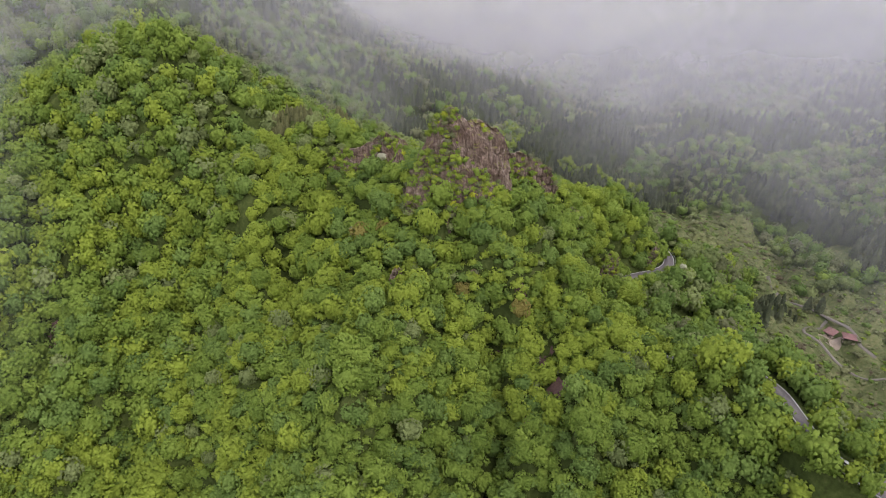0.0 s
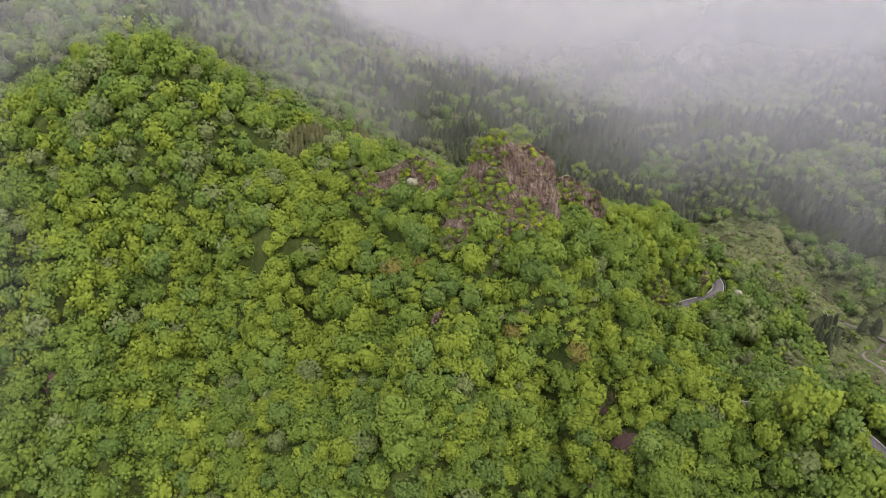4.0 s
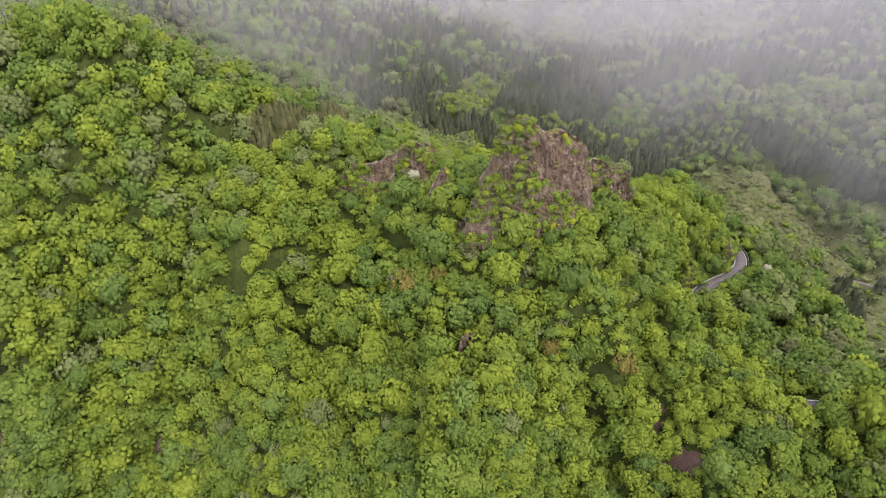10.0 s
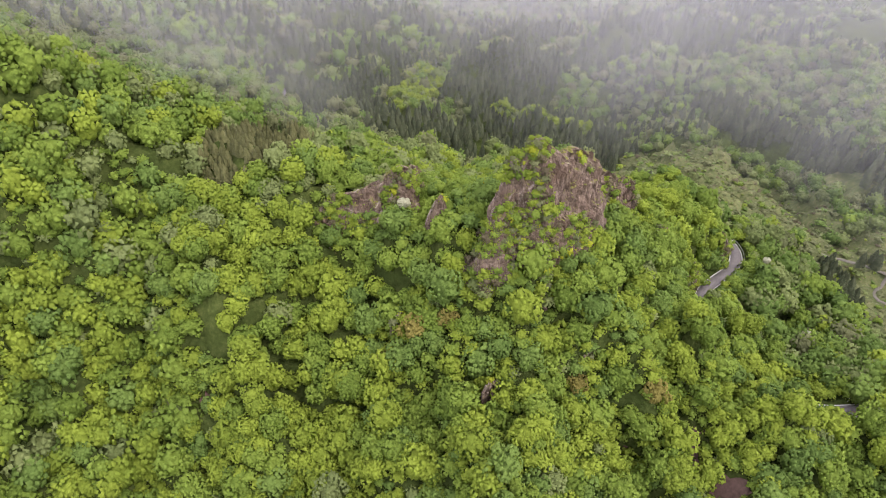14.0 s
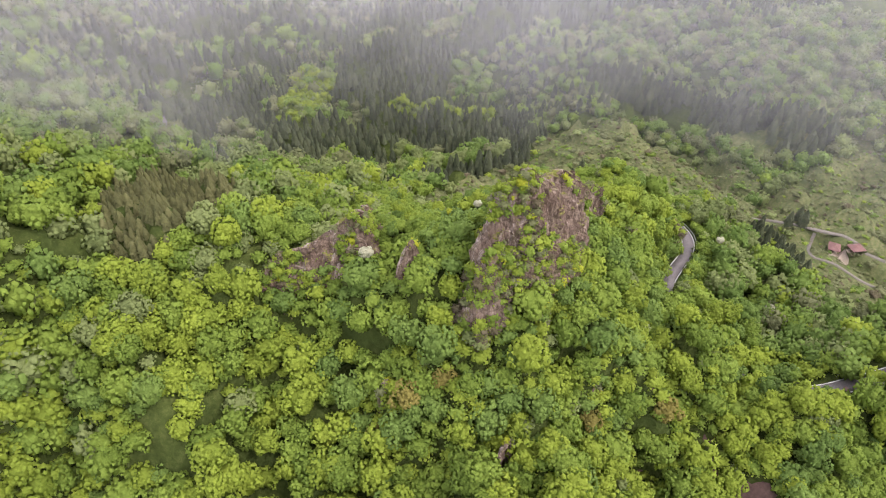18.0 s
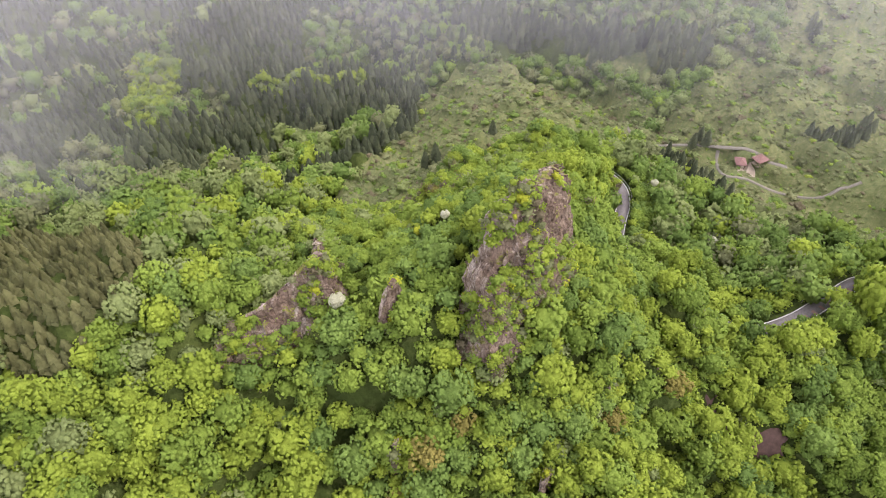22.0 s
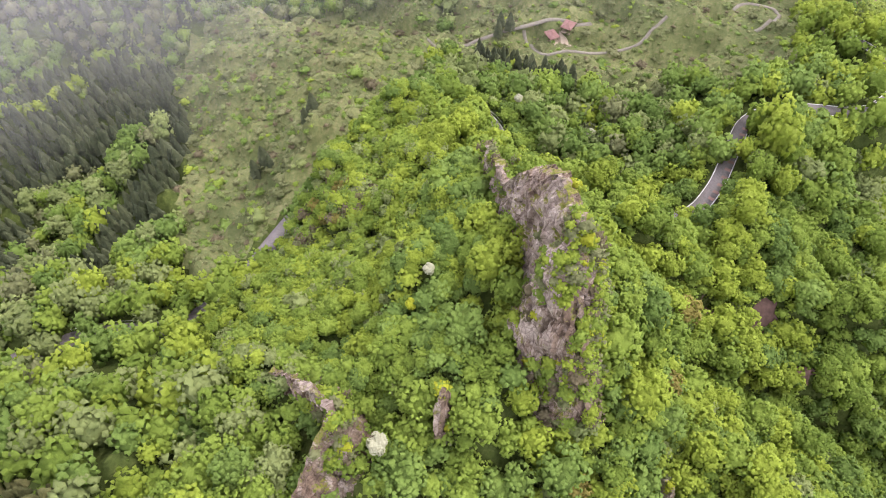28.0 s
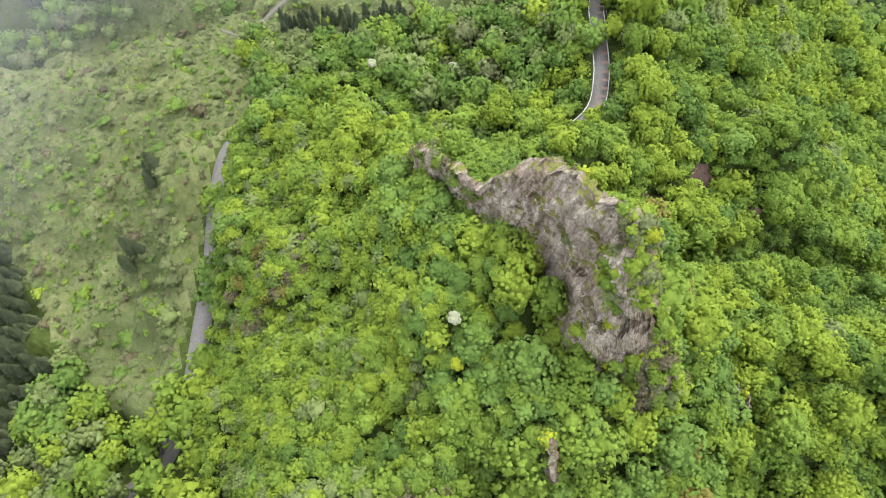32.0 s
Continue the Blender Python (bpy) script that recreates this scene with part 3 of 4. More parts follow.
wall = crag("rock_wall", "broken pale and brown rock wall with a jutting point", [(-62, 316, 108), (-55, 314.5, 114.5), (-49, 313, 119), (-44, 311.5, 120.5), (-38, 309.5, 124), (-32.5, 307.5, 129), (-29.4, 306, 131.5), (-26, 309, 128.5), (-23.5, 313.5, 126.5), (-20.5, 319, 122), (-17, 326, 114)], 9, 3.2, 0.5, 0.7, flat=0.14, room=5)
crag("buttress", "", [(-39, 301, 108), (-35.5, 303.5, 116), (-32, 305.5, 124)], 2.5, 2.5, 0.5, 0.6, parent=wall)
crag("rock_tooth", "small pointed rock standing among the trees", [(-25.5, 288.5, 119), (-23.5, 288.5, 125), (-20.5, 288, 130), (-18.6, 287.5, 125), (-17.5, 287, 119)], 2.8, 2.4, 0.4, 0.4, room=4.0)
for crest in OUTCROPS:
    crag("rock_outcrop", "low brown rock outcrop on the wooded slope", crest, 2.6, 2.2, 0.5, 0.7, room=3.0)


def crag_shrubs(templates, mats):
    """Shrubs that hold on to the ledges, thick on the gentle parts and on the sunny side."""
    g = np.random.default_rng(77)
    rows = []
    for path, half, grid in CRAGS:
        a = np.gradient(grid, axis=0)
        b = np.gradient(grid, axis=1)
        nrm = np.cross(a, b)
        nrm /= np.linalg.norm(nrm, axis=2)[:, :, None] + 1e-9
        nrm *= np.sign(nrm[:, :, 2:3])
        p = grid.reshape(-1, 3)
        m = nrm.reshape(-1, 3)
        area = np.linalg.norm(np.cross(a, b), axis=2).ravel()
        pick = g.random(len(p)) < area * 0.36
        p, m = p[pick], m[pick]
        ground_z = height(p[:, 0], p[:, 1])
        cover = patchy(p[:, 0] + p[:, 2] * 0.7, p[:, 1] + p[:, 2] * 0.4, 0.085, 2.0) * 1.9 + 0.25 * m[:, 2] - 0.40 * m[:, 1] - 0.02 + 0.05 * g.normal(size=len(p))
        cover += np.where((np.abs(p[:, 0] + 3) < 9) & (p[:, 1] < 272), 0.20, 0.0)                   # broad overgrown south face
        cover += np.where((np.abs(p[:, 0] - 1) < 3.5) & (p[:, 2] > 151), 0.22, 0.0)                  # a tuft on the very top
        cover -= np.where((p[:, 0] > 5.5) & (p[:, 0] < 60) & (p[:, 2] > 131), 0.50, 0.0)            # bare blade to the east
        cover -= np.where((p[:, 1] > 270.5) & (p[:, 2] > 128), 0.45, 0.0)                          # and along its crest
        cover += np.clip((10 - (p[:, 2] - ground_z)) / 10, 0, 1) * 0.45
        cover -= np.where((p[:, 0] < -20) & (p[:, 1] > 286), 0.5, 0.0)      # the wall is barer
        cover -= np.clip(m[:, 1] + 0.05, 0, 0.5) * 1.5       # the shaded side stays bare
        keep = (cover > 0.05) & (p[:, 2] > ground_z - 0.5)
        p = p[keep]
        n = len(p)
        w = g.uniform(1.2, 3.4, n)
        slot = g.choice([0, 3, 1, 8, 9], n, p=[0.38, 0.04, 0.27, 0.15, 0.16])
        rows.append(np.column_stack([p[:, 0], p[:, 1], p[:, 2] - w * 0.35, w, w * g.uniform(0.7, 1.0, n), g.uniform(0, 6.28, n), g.integers(0, len(templates), n), slot]))
    scatter("ledge_shrubs", "yellow-green shrubs clinging to the rock ledges", "bushes", templates, mats, np.vstack(rows))


# ---- trees ----
ICO = {}


def ico(level):
    if level not in ICO:
        bm = bmesh.new()
        bmesh.ops.create_icosphere(bm, subdivisions=level, radius=1)
        ICO[level] = (np.array([v.co[:] for v in bm.verts]), np.array([[v.index for v in f.verts] for f in bm.faces]))
        bm.free()
    return ICO[level]


def crown(seed, lobes, level, clumps, size, sides=5, skirt=0.42):
    """A unit broadleaf crown: boughs that round out into a billowing dome, closed by many small sprays of leaves. skirt: how far the leaves reach down its sides."""
    g = np.random.default_rng(seed)
    lean = g.uniform(-0.05, 0.05, 2)
    cent, rad = [np.array([0.0, 0.0, 0.0])], [0.29]
    tuft = 0.62 / math.sqrt(lobes)
    for k in range(lobes):
        up = -0.1 + 1.0 * ((k + 0.5) / lobes) ** 0.9
        an = 2.4 * k + g.uniform(-0.5, 0.5)
        out = math.sqrt(max(0.0, 1 - up * up)) * g.uniform(0.29, 0.41)
        cent.append(np.array([out * math.cos(an) + lean[0], out * math.sin(an) + lean[1], up * g.uniform(0.26, 0.40)]))
        rad.append(g.uniform(0.8, 1.2) * tuft)
    cent, rad = np.array(cent), np.array(rad)

    def surface(d):
        """Where rays from the middle leave the boughs, and the way out of the bough there."""
        b = d @ cent.T
        root = b * b - (cent ** 2).sum(1) + rad ** 2
        far = np.where(root > 0, b + np.sqrt(np.maximum(root, 0)), 0)
        k = far.argmax(1)
        p = d * far[np.arange(len(d)), k][:, None]
        return p, (p - cent[k]) / rad[k][:, None]

    dirs, faces = ico(level)
    core, _ = surface(dirs)
    core = core * 0.88
    face = faces[core[faces].mean(1)[:, 2] > -0.5 * skirt]
    used, back = np.unique(face, return_inverse=True)
    vs, fs, n = [core[used]], [back.reshape(-1, 3)], len(used)
    k = np.arange(clumps) + 0.5
    z = 1 - (1 + skirt) * k / clumps
    an = 2.399963 * k + g.uniform(0, 6.28)
    d = np.column_stack([np.sqrt(1 - z * z) * np.cos(an), np.sqrt(1 - z * z) * np.sin(an), z]) + g.normal(size=(clumps, 3)) * 0.06
    d /= np.linalg.norm(d, axis=1)[:, None]
    p, nrm = surface(d)
    nrm = nrm + g.normal(size=nrm.shape) * 0.2 + np.array([0, 0, 0.15])
    nrm /= np.linalg.norm(nrm, axis=1)[:, None]
    u = np.cross(nrm, g.normal(size=d.shape))
    u /= np.linalg.norm(u, axis=1)[:, None]
    w = np.cross(nrm, u)
    r = size * g.uniform(0.65, 1.4, (clumps, 1))
    ring = [p + nrm * r * 0.75 + u * r * 0.2]
    for q in range(sides):
        a = 6.283 * q / sides
        ring.append(p + (u * math.cos(a) + w * math.sin(a)) * r * g.uniform(0.85, 1.2, (clumps, 1)) - nrm * r * g.uniform(0.3, 0.8, (clumps, 1)))
    spray = np.stack(ring, 1).reshape(-1, 3)
    base = (np.arange(clumps) * (sides + 1) + n)[:, None]
    for q in range(sides):
        fs.append(np.column_stack([base, base + 1 + q, base + 1 + (q + 1) % sides]))
    v = np.vstack(vs + [spray])
    v[:, 2] = np.where(v[:, 2] < 0, v[:, 2] * 1.5, v[:, 2]) + 0.45
    return v, np.vstack(fs).ravel()


def conifer(seed, tiers, sides=8):
    """A unit conifer: tiers of drooping boughs with ragged rims, narrowing to a point."""
    g = np.random.default_rng(seed)
    vs, fs = [], []
    for k in range(tiers):
        low, high = 0.04 + 0.80 * k / tiers, 0.04 + 0.80 * k / tiers + 1.45 / tiers + 0.03
        high = min(high, 0.97) if k < tiers - 1 else low + 0.22
        r = 0.44 * (1 - k / tiers) ** 0.5 + 0.05
        n = len(vs)
        vs.append((g.uniform(-0.02, 0.02), g.uniform(-0.02, 0.02), high))
        turn = g.uniform(0, 6.28)
        for q in range(sides):
            a = turn + 6.283 * q / sides
            m = r * (g.uniform(0.95, 1.15) if q % 2 else g.uniform(0.7, 0.9))
            vs.append((m * math.cos(a), m * math.sin(a), low + g.uniform(-0.03, 0.03) + (0.0 if q % 2 else 0.05)))
        for q in range(sides):
            fs += [n, n + 1 + q, n + 1 + (q + 1) % sides]
    return np.array(vs), np.array(fs)


def toned(me, tones):
    """Gives a mesh of leaves its tone, point by point."""
    me.attributes.new("tone", "FLOAT", "POINT").data.foreach_set("value", np.asarray(tones, np.float32))
    return me


def scatter(name, label, category, templates, mats, places, soft=True):
    """Joins many plants into one mesh. places: rows of x, y, z, width, tall, turn, template, material slot."""
    vs, fs, ms, tones, n = [], [], [], [], 0
    g = np.random.default_rng(len(places))
    for k, (tv, tf) in enumerate(templates):
        rows = places[places[:, 6] == k]
        if not len(rows):
            continue
        c, s = np.cos(rows[:, 5])[:, None], np.sin(rows[:, 5])[:, None]
        x = (tv[None, :, 0] * c - tv[None, :, 1] * s) * rows[:, 3:4] + rows[:, 0:1]
        y = (tv[None, :, 0] * s + tv[None, :, 1] * c) * rows[:, 3:4] + rows[:, 1:2]
        z = tv[None, :, 2] * rows[:, 4:5] + rows[:, 2:3]
        vs.append(np.stack([x, y, z], 2).reshape(-1, 3))
        fs.append((tf[None, :] + (np.arange(len(rows)) * len(tv))[:, None]).ravel() + n)
        ms.append(np.repeat(rows[:, 7].astype(int), len(tf) // 3))
        tones.append(np.repeat(g.random(len(rows)), len(tv)))
        n += len(rows) * len(tv)
    me = mesh_from(name, np.vstack(vs), np.concatenate(fs), 3, mats, np.concatenate(ms), shade=soft)
    toned(me, np.concatenate(tones))
    ob = new(name, me)
    return tagged(ob, label, category, kind="stuff")


NEAR = [crown(k, 13, 2, 330, 0.043) for k in range(6)]
MID = [crown(20 + k, 13, 1, 230, 0.050, 5, 0.75) for k in range(6)]
SMALL = [crown(120 + k, 9, 1, 90, 0.074, 4) for k in range(6)]
LOW = [crown(80 + k, 11, 1, 84, 0.078, 4, 0.7) for k in range(6)]
FAR = [crown(40 + k, 7, 1, 26, 0.10, 3, 0.5) for k in range(5)]
VALLEY = [crown(180 + k, 7, 1, 46, 0.098, 4, 0.6) for k in range(5)]
BUSH = [crown(140 + k, 4, 0, 18, 0.14, 4) for k in range(5)]
SHRUB = [crown(150 + k, 4, 0, 26, 0.12, 4) for k in range(5)]
THICKET = [crown(160 + k, 6, 0, 36, 0.104, 4) for k in range(5)]
FIR = [conifer(60 + k, 6) for k in range(5)]


def spots(x0, x1, y0, y1, gap, seed):
    g = np.random.default_rng(seed)
    gx, gy = np.meshgrid(np.arange(x0, x1, gap), np.arange(y0, y1, gap * 0.87))
    x = (gx + (np.arange(gx.shape[0]) % 2)[:, None] * gap / 2).ravel() + g.uniform(-0.33, 0.33, gx.size) * gap
    y = gy.ravel() + g.uniform(-0.33, 0.33, gx.size) * gap
    return x, y, g


MARKED_TREES = [(6, 296.5, 2.7, 6), (-30, 298.3, 4.3, 6), (125, 262, 4.4, 6), (-2, 298.5, 2.6, 3), (122, 291, 3.5, 6)]     # in blossom or bright yellow
OPEN_VERGES = [(102, 286, 6.5), (111, 290, 7.0), (119, 297, 7.0), (125, 308, 7.0), (126, 320, 7.0), (124, 211, 6.5), (131, 197, 6.5), (111, 220, 4.0), (134, 184, 6.0), (99, 224, 4.0), (58, 258, 3.5), (64, 257, 3.0), (-54, 303, 5), (-46, 301, 4.8), (-38, 297.5, 4.2), (-33, 300, 3.5), (-40, 303, 5), (115, 306, 3), (116, 316, 3), (-37, 269, 3), (-45, 272, 3)]


def clear(x, y, room):
    """Off the roads, the crags and the bare soil."""
    ok = np.ones(x.shape, bool)
    deep = (inside(x, y, (68, 232), (79, 230), (86, 282), (72, 284))) | (y > 374) & (x < 26) & (np.hypot(x - 8.5, y - 399) > 7) & (np.hypot(x + 36, y - 470) > 12)      # overhung road
    for path, half in ROADS:
        ok &= road_distance(x, y, path)[0] > np.where(deep, 1.0, np.where((x > 22) & (x < 112) & (y > 338), 2.3, half + room))
    for path, half, _ in CRAGS:
        ok &= road_distance(x, y, path)[0] > half
    for sx, sy, sr in [(bx, by, br + 1.6) for bx, by, br in BARE] + OPEN_VERGES + [(px, py, 2.2) for px, py, _, _ in MARKED_TREES]:
        ok &= np.hypot(x - sx, y - sy) > sr
    return ok


def wood_rows(x, y, g, wide, templates, lift):
    n = len(x)
    w = g.uniform(*wide, n)
    tone = patchy(x, y, 0.02, 3.0)
    slot = g.choice(7, n, p=[0.40, 0.34, 0.225, 0.0, 0.035, 0.0, 0.0])
    slot = np.where((y > 315) & (slot == 0) & (g.random(n) < 0.6), g.choice([1, 4], n), slot)
    slot = np.where((tone > 0.15) & (slot == 2), 0, slot)
    slot = np.where((tone < -0.2) & (slot == 0), 1, slot)
    z = height(x, y) + g.uniform(*lift, n)
    return np.column_stack([x, y, z, w, w * g.uniform(0.9, 1.3, n), g.uniform(0, 6.28, n), g.integers(0, templates, n), slot])


# bushes round the rocks, along the verges and between the trees
x, y, g = spots(-240, 130, 150, 345, 3.1, 51)
gap = np.zeros(len(x), bool)
for path, half, _ in CRAGS:
    gap |= road_distance(x, y, path)[0] < half + 4.5
for sx, sy, sr in OPEN_VERGES:
    gap |= np.hypot(x - sx, y - sy) < sr + 1
gap &= ~((x < -27) & (y > 298)) & ~((x > -14) & (x < 32) & (y > 266) & (y < 279))
keep = (gap | (g.random(len(x)) < 0.78) & ((y < 266) | (y > 291))) & ~inside(x, y, *MEADOW) & ~inside(x, y, *GARDEN) & ~inside(x, y, *PLANTATION)
for path, half in ROADS:
    keep &= road_distance(x, y, path)[0] > half + 1.8
for sx, sy, sr in BARE:
    keep &= np.hypot(x - sx, y - sy) > sr
rows = wood_rows(x[keep], y[keep], g, (3.2, 5.2), 5, (0.3, 1.3))
rows[:, 4] *= 0.75
scatter("thicket", "low green bushes round the rocks and between the trees", "bushes", THICKET, LEAF, rows)

# small close-set trees on the far side of the ridge
x, y, g = spots(-30, 120, 280, 370, 2.95, 5)
keep = inside(x, y, *NORTH_SLOPE) & clear(x, y, -0.9)
rows = wood_rows(x[keep], y[keep], g, (3.3, 5.0), 6, (-1.2, 0.7))
dry = inside(rows[:, 0], rows[:, 1], *NORTH_FIRS) & (g.random(len(rows)) < 0.6)
rows[dry, 7] = g.choice([2, 5, 8, 9], dry.sum())
close = (rows[:, 0] < 24) & (rows[:, 1] < 327)
TREES = rows[close]
scatter("ridge_wood", "close-set small green trees behind the ridge", "forest", SMALL, LEAF, rows[~close])

x, y, g = spots(-300, 260, 0, 485, 6.2, 11)
keep = clear(x, y, 0.6) & ~inside(x, y, *NORTH_SLOPE)
keep &= ~inside(x, y, *PLANTATION) & ~inside(x, y, *MEADOW) & ~inside(x, y, *GARDEN) & ~firs(x, y)
keep &= ((y > 100) | (x > 20) & (y > 50)) & ((y > 220) | (x > -230)) & ((x < 190) | (y < 200))
rows = wood_rows(x[keep], y[keep], g, (6.6, 11.0), 6, (-2.6, 1.6))
rows[:, 6] = g.integers(0, 6, len(rows))
for bx, by in ((-40, 265), (33, 236), (-14, 232), (-22, 258), (8, 240), (40, 246)):
    brown = (np.hypot(rows[:, 0] - bx, rows[:, 1] - by) < 6.5) & (g.random(len(rows)) < 0.4)
    rows[brown, 7] = 5
grey = ((rows[:, 1] > 400) | (rows[:, 0] > 98) & (rows[:, 1] > 214)) & (g.random(len(rows)) < 0.75)
rows[grey, 7] = g.choice([4, 8, 2, 1], grey.sum(), p=[0.32, 0.12, 0.42, 0.14])
shade = (rows[:, 0] > 84) & (rows[:, 0] < 121) & (rows[:, 1] > 198) & (rows[:, 1] < 214)
rows[shade, 2] += np.where(rows[shade, 0] < 110, 3.0, 1.0)
rows[shade, 4] *= 1.2
close = (rows[:, 0] > -110) & (rows[:, 0] < 100) & (rows[:, 1] > 150) & (rows[:, 1] < 335)
outer = ~close & ((rows[:, 1] < 335) | (g.random(len(rows)) < 0.75))
rows[outer, 3:5] *= 1.1
scatter("broadleaf_wood", "dense spring-green broadleaf wood on steep slopes", "forest", MID, LEAF, rows[close])
scatter("broadleaf_wood", "dense broadleaf wood on the outer slopes", "forest", LOW, LEAF, rows[outer])

x, y, g = spots(-330, 330, -110, 290, 8.6, 16)
keep = ~(((y > 100) | (x > 20) & (y > 50)) & ((y > 220) | (x > -230)) & ((x < 190) | (y < 200)) & (x > -300) & (x < 260)) & clear(x, y, 3) & ~inside(x, y, *MEADOW) & ~inside(x, y, *GARDEN) & ((x < 150) | (y < 120))
rows = wood_rows(x[keep], y[keep], g, (10, 13.5), 5, (-3.5, -0.5))
scatter("broadleaf_wood", "broadleaf wood on the lower slopes", "forest", FAR, LEAF, rows)

x, y, g = spots(-800, 900, 150, 1700, 11.0, 12)
keep = ~((x > -300) & (x < 190) & (y < 485)) & clear(x, y, 3) & ~inside(x, y, *MEADOW) & ~firs(x, y) & ~inside(x, y, *GARDEN)
keep &= ((y > 250) | (x > 260) | (x < -300)) & ~((x < 260) & (y < 200))
keep &= (np.abs(x) < 140 + y * 0.7) & ((patchy(x, y, 0.011, 9.0) < 0.02) | inside(x, y, *VALLEY_FIRS)) & ~inside(x, y, *BACK_FIRS)
rows = wood_rows(x[keep], y[keep], g, (9, 13.5), 5, (-4, -1))
rows[:, 7] = g.choice([4, 1, 2, 8], len(rows), p=[0.22, 0.06, 0.37, 0.35])
scatter("valley_wood", "pale green woodland over the far valley", "forest", FAR, LEAF, rows[(rows[:, 1] >= 620) | (rows[:, 0] < -198)])
x, y, g = spots(-200, 420, 200, 620, 6.8, 14)
keep = ~((x > -300) & (x < 190) & (y < 485)) & clear(x, y, 3) & ~inside(x, y, *MEADOW) & ~inside(x, y, *GARDEN) & ((x < 330) | (y > 330)) & (y > 300)
keep &= ~firs(x, y) & ~inside(x, y, *BACK_FIRS) & ~inside(x, y, *EAST_FIRS)
rows = wood_rows(x[keep], y[keep], g, (6.5, 9.5), 5, (-2.5, 0.5))
rows[:, 7] = g.choice([4, 1, 2, 8], len(rows), p=[0.30, 0.10, 0.34, 0.26])
strip = inside(rows[:, 0], rows[:, 1], *PALE_STRIP) | inside(rows[:, 0], rows[:, 1], *PALE_BANK)
rows = rows[~strip]
scatter("valley_wood", "grey-green woodland below the ridge", "forest", VALLEY, LEAF, rows)
x, y, g = spots(0, 190, 520, 710, 3.8, 15)
keep = inside(x, y, *PALE_STRIP) | inside(x, y, *PALE_BANK)
rows = wood_rows(x[keep], y[keep], g, (4.0, 5.6), 5, (0.0, 0.8))
rows[:, 7] = g.choice([0, 1, 4], len(rows), p=[0.6, 0.2, 0.2])
scatter("young_wood", "strips of low spring-green trees between the conifers", "bushes", SHRUB, LEAF, rows)
crag_shrubs(SHRUB, LEAF)


def fir_rows(x, y, g, tall):
    n = len(x)
    t = g.uniform(*tall, n)
    return np.column_stack([x, y, height(x, y) - 0.5, t * g.uniform(0.44, 0.60, n), t, g.uniform(0, 6.28, n), g.integers(0, 5, n), np.full(n, 7)])


x, y, g = spots(-100, 320, 320, 740, 3.4, 21)
keep = (inside(x, y, *PLANTATION) | (inside(x, y, *NORTH_FIRS) & (g.random(len(x)) < 0.3))) & clear(x, y, 2)
rows = [fir_rows(x[keep], y[keep], g, (5.2, 7.6))]
rows[0][:, 7] = 10
x, y, g = spots(-62, 330, 330, 740, 5.4, 22)
keep = firs(x, y)
rows.append(fir_rows(x[keep], y[keep], g, (8.5, 13.0)))
x, y, g = spots(225, 345, 240, 530, 6.2, 24)
keep = (inside(x, y, *BACK_FIRS) | inside(x, y, *EAST_FIRS)) & (patchy(x, y, 0.03, 6.0) < 0.3)
rows.append(fir_rows(x[keep], y[keep], g, (13, 18)))
x, y, g = spots(225, 270, 235, 275, 3.2, 25)
keep = inside(x, y, *CLUMP)
rows.append(fir_rows(x[keep], y[keep], g, (7, 10)))
x, y, g = spots(135, 200, 250, 330, 4.2, 26)
keep = inside(x, y, *DARK_EDGE) & (g.random(len(x)) < 0.7)
rows.append(fir_rows(x[keep], y[keep], g, (7, 10)))
x, y, g = spots(-600, 900, 480, 1600, 11.5, 23)
keep = (patchy(x, y, 0.011, 9.0) >= -0.02) & (np.abs(x) < 140 + y * 0.7) & ~inside(x, y, *VALLEY_FIRS) & ~inside(x, y, *BACK_FIRS) & ~inside(x, y, *MEADOW)
rows.append(fir_rows(x[keep], y[keep], g, (12, 18)))
scatter("conifer_stand", "dark dense conifer plantation in the valley", "forest", FIR, LEAF, np.vstack(rows), False)

x, y, g = spots(-20, 400, 150, 520, 3.0, 31)
keep = (inside(x, y, *MEADOW) & (g.random(len(x)) < 0.9)) | (inside(x, y, *GARDEN) & (g.random(len(x)) < 0.8)) | ((x > 295) & (g.random(len(x)) < 0.6) & (y < 350))
keep &= clear(x, y, 0.2)
x, y = x[keep], y[keep]
n = len(x)
w = g.uniform(1.2, 2.9, n) * np.where(g.random(n) < 0.09, 2.1, 0.95)
slot = g.choice([8, 2, 1, 9, 4, 0], n, p=[0.50, 0.20, 0.09, 0.08, 0.11, 0.02])
scatter("scrub", "patchy grey-green scrub and young bushes on open ground", "bushes", BUSH, LEAF,
        np.column_stack([x, y, height(x, y) - 0.4, w, w * g.uniform(0.35, 0.6, n), g.uniform(0, 6.28, n), g.integers(0, 5, n), slot]))


# single trees on the ridge
def mesh_of(name, template, mat, tone=0.5, soft=True):
    return toned(mesh_from(name, template[0], template[1], 3, [mat], shade=soft), np.full(len(template[0]), tone))


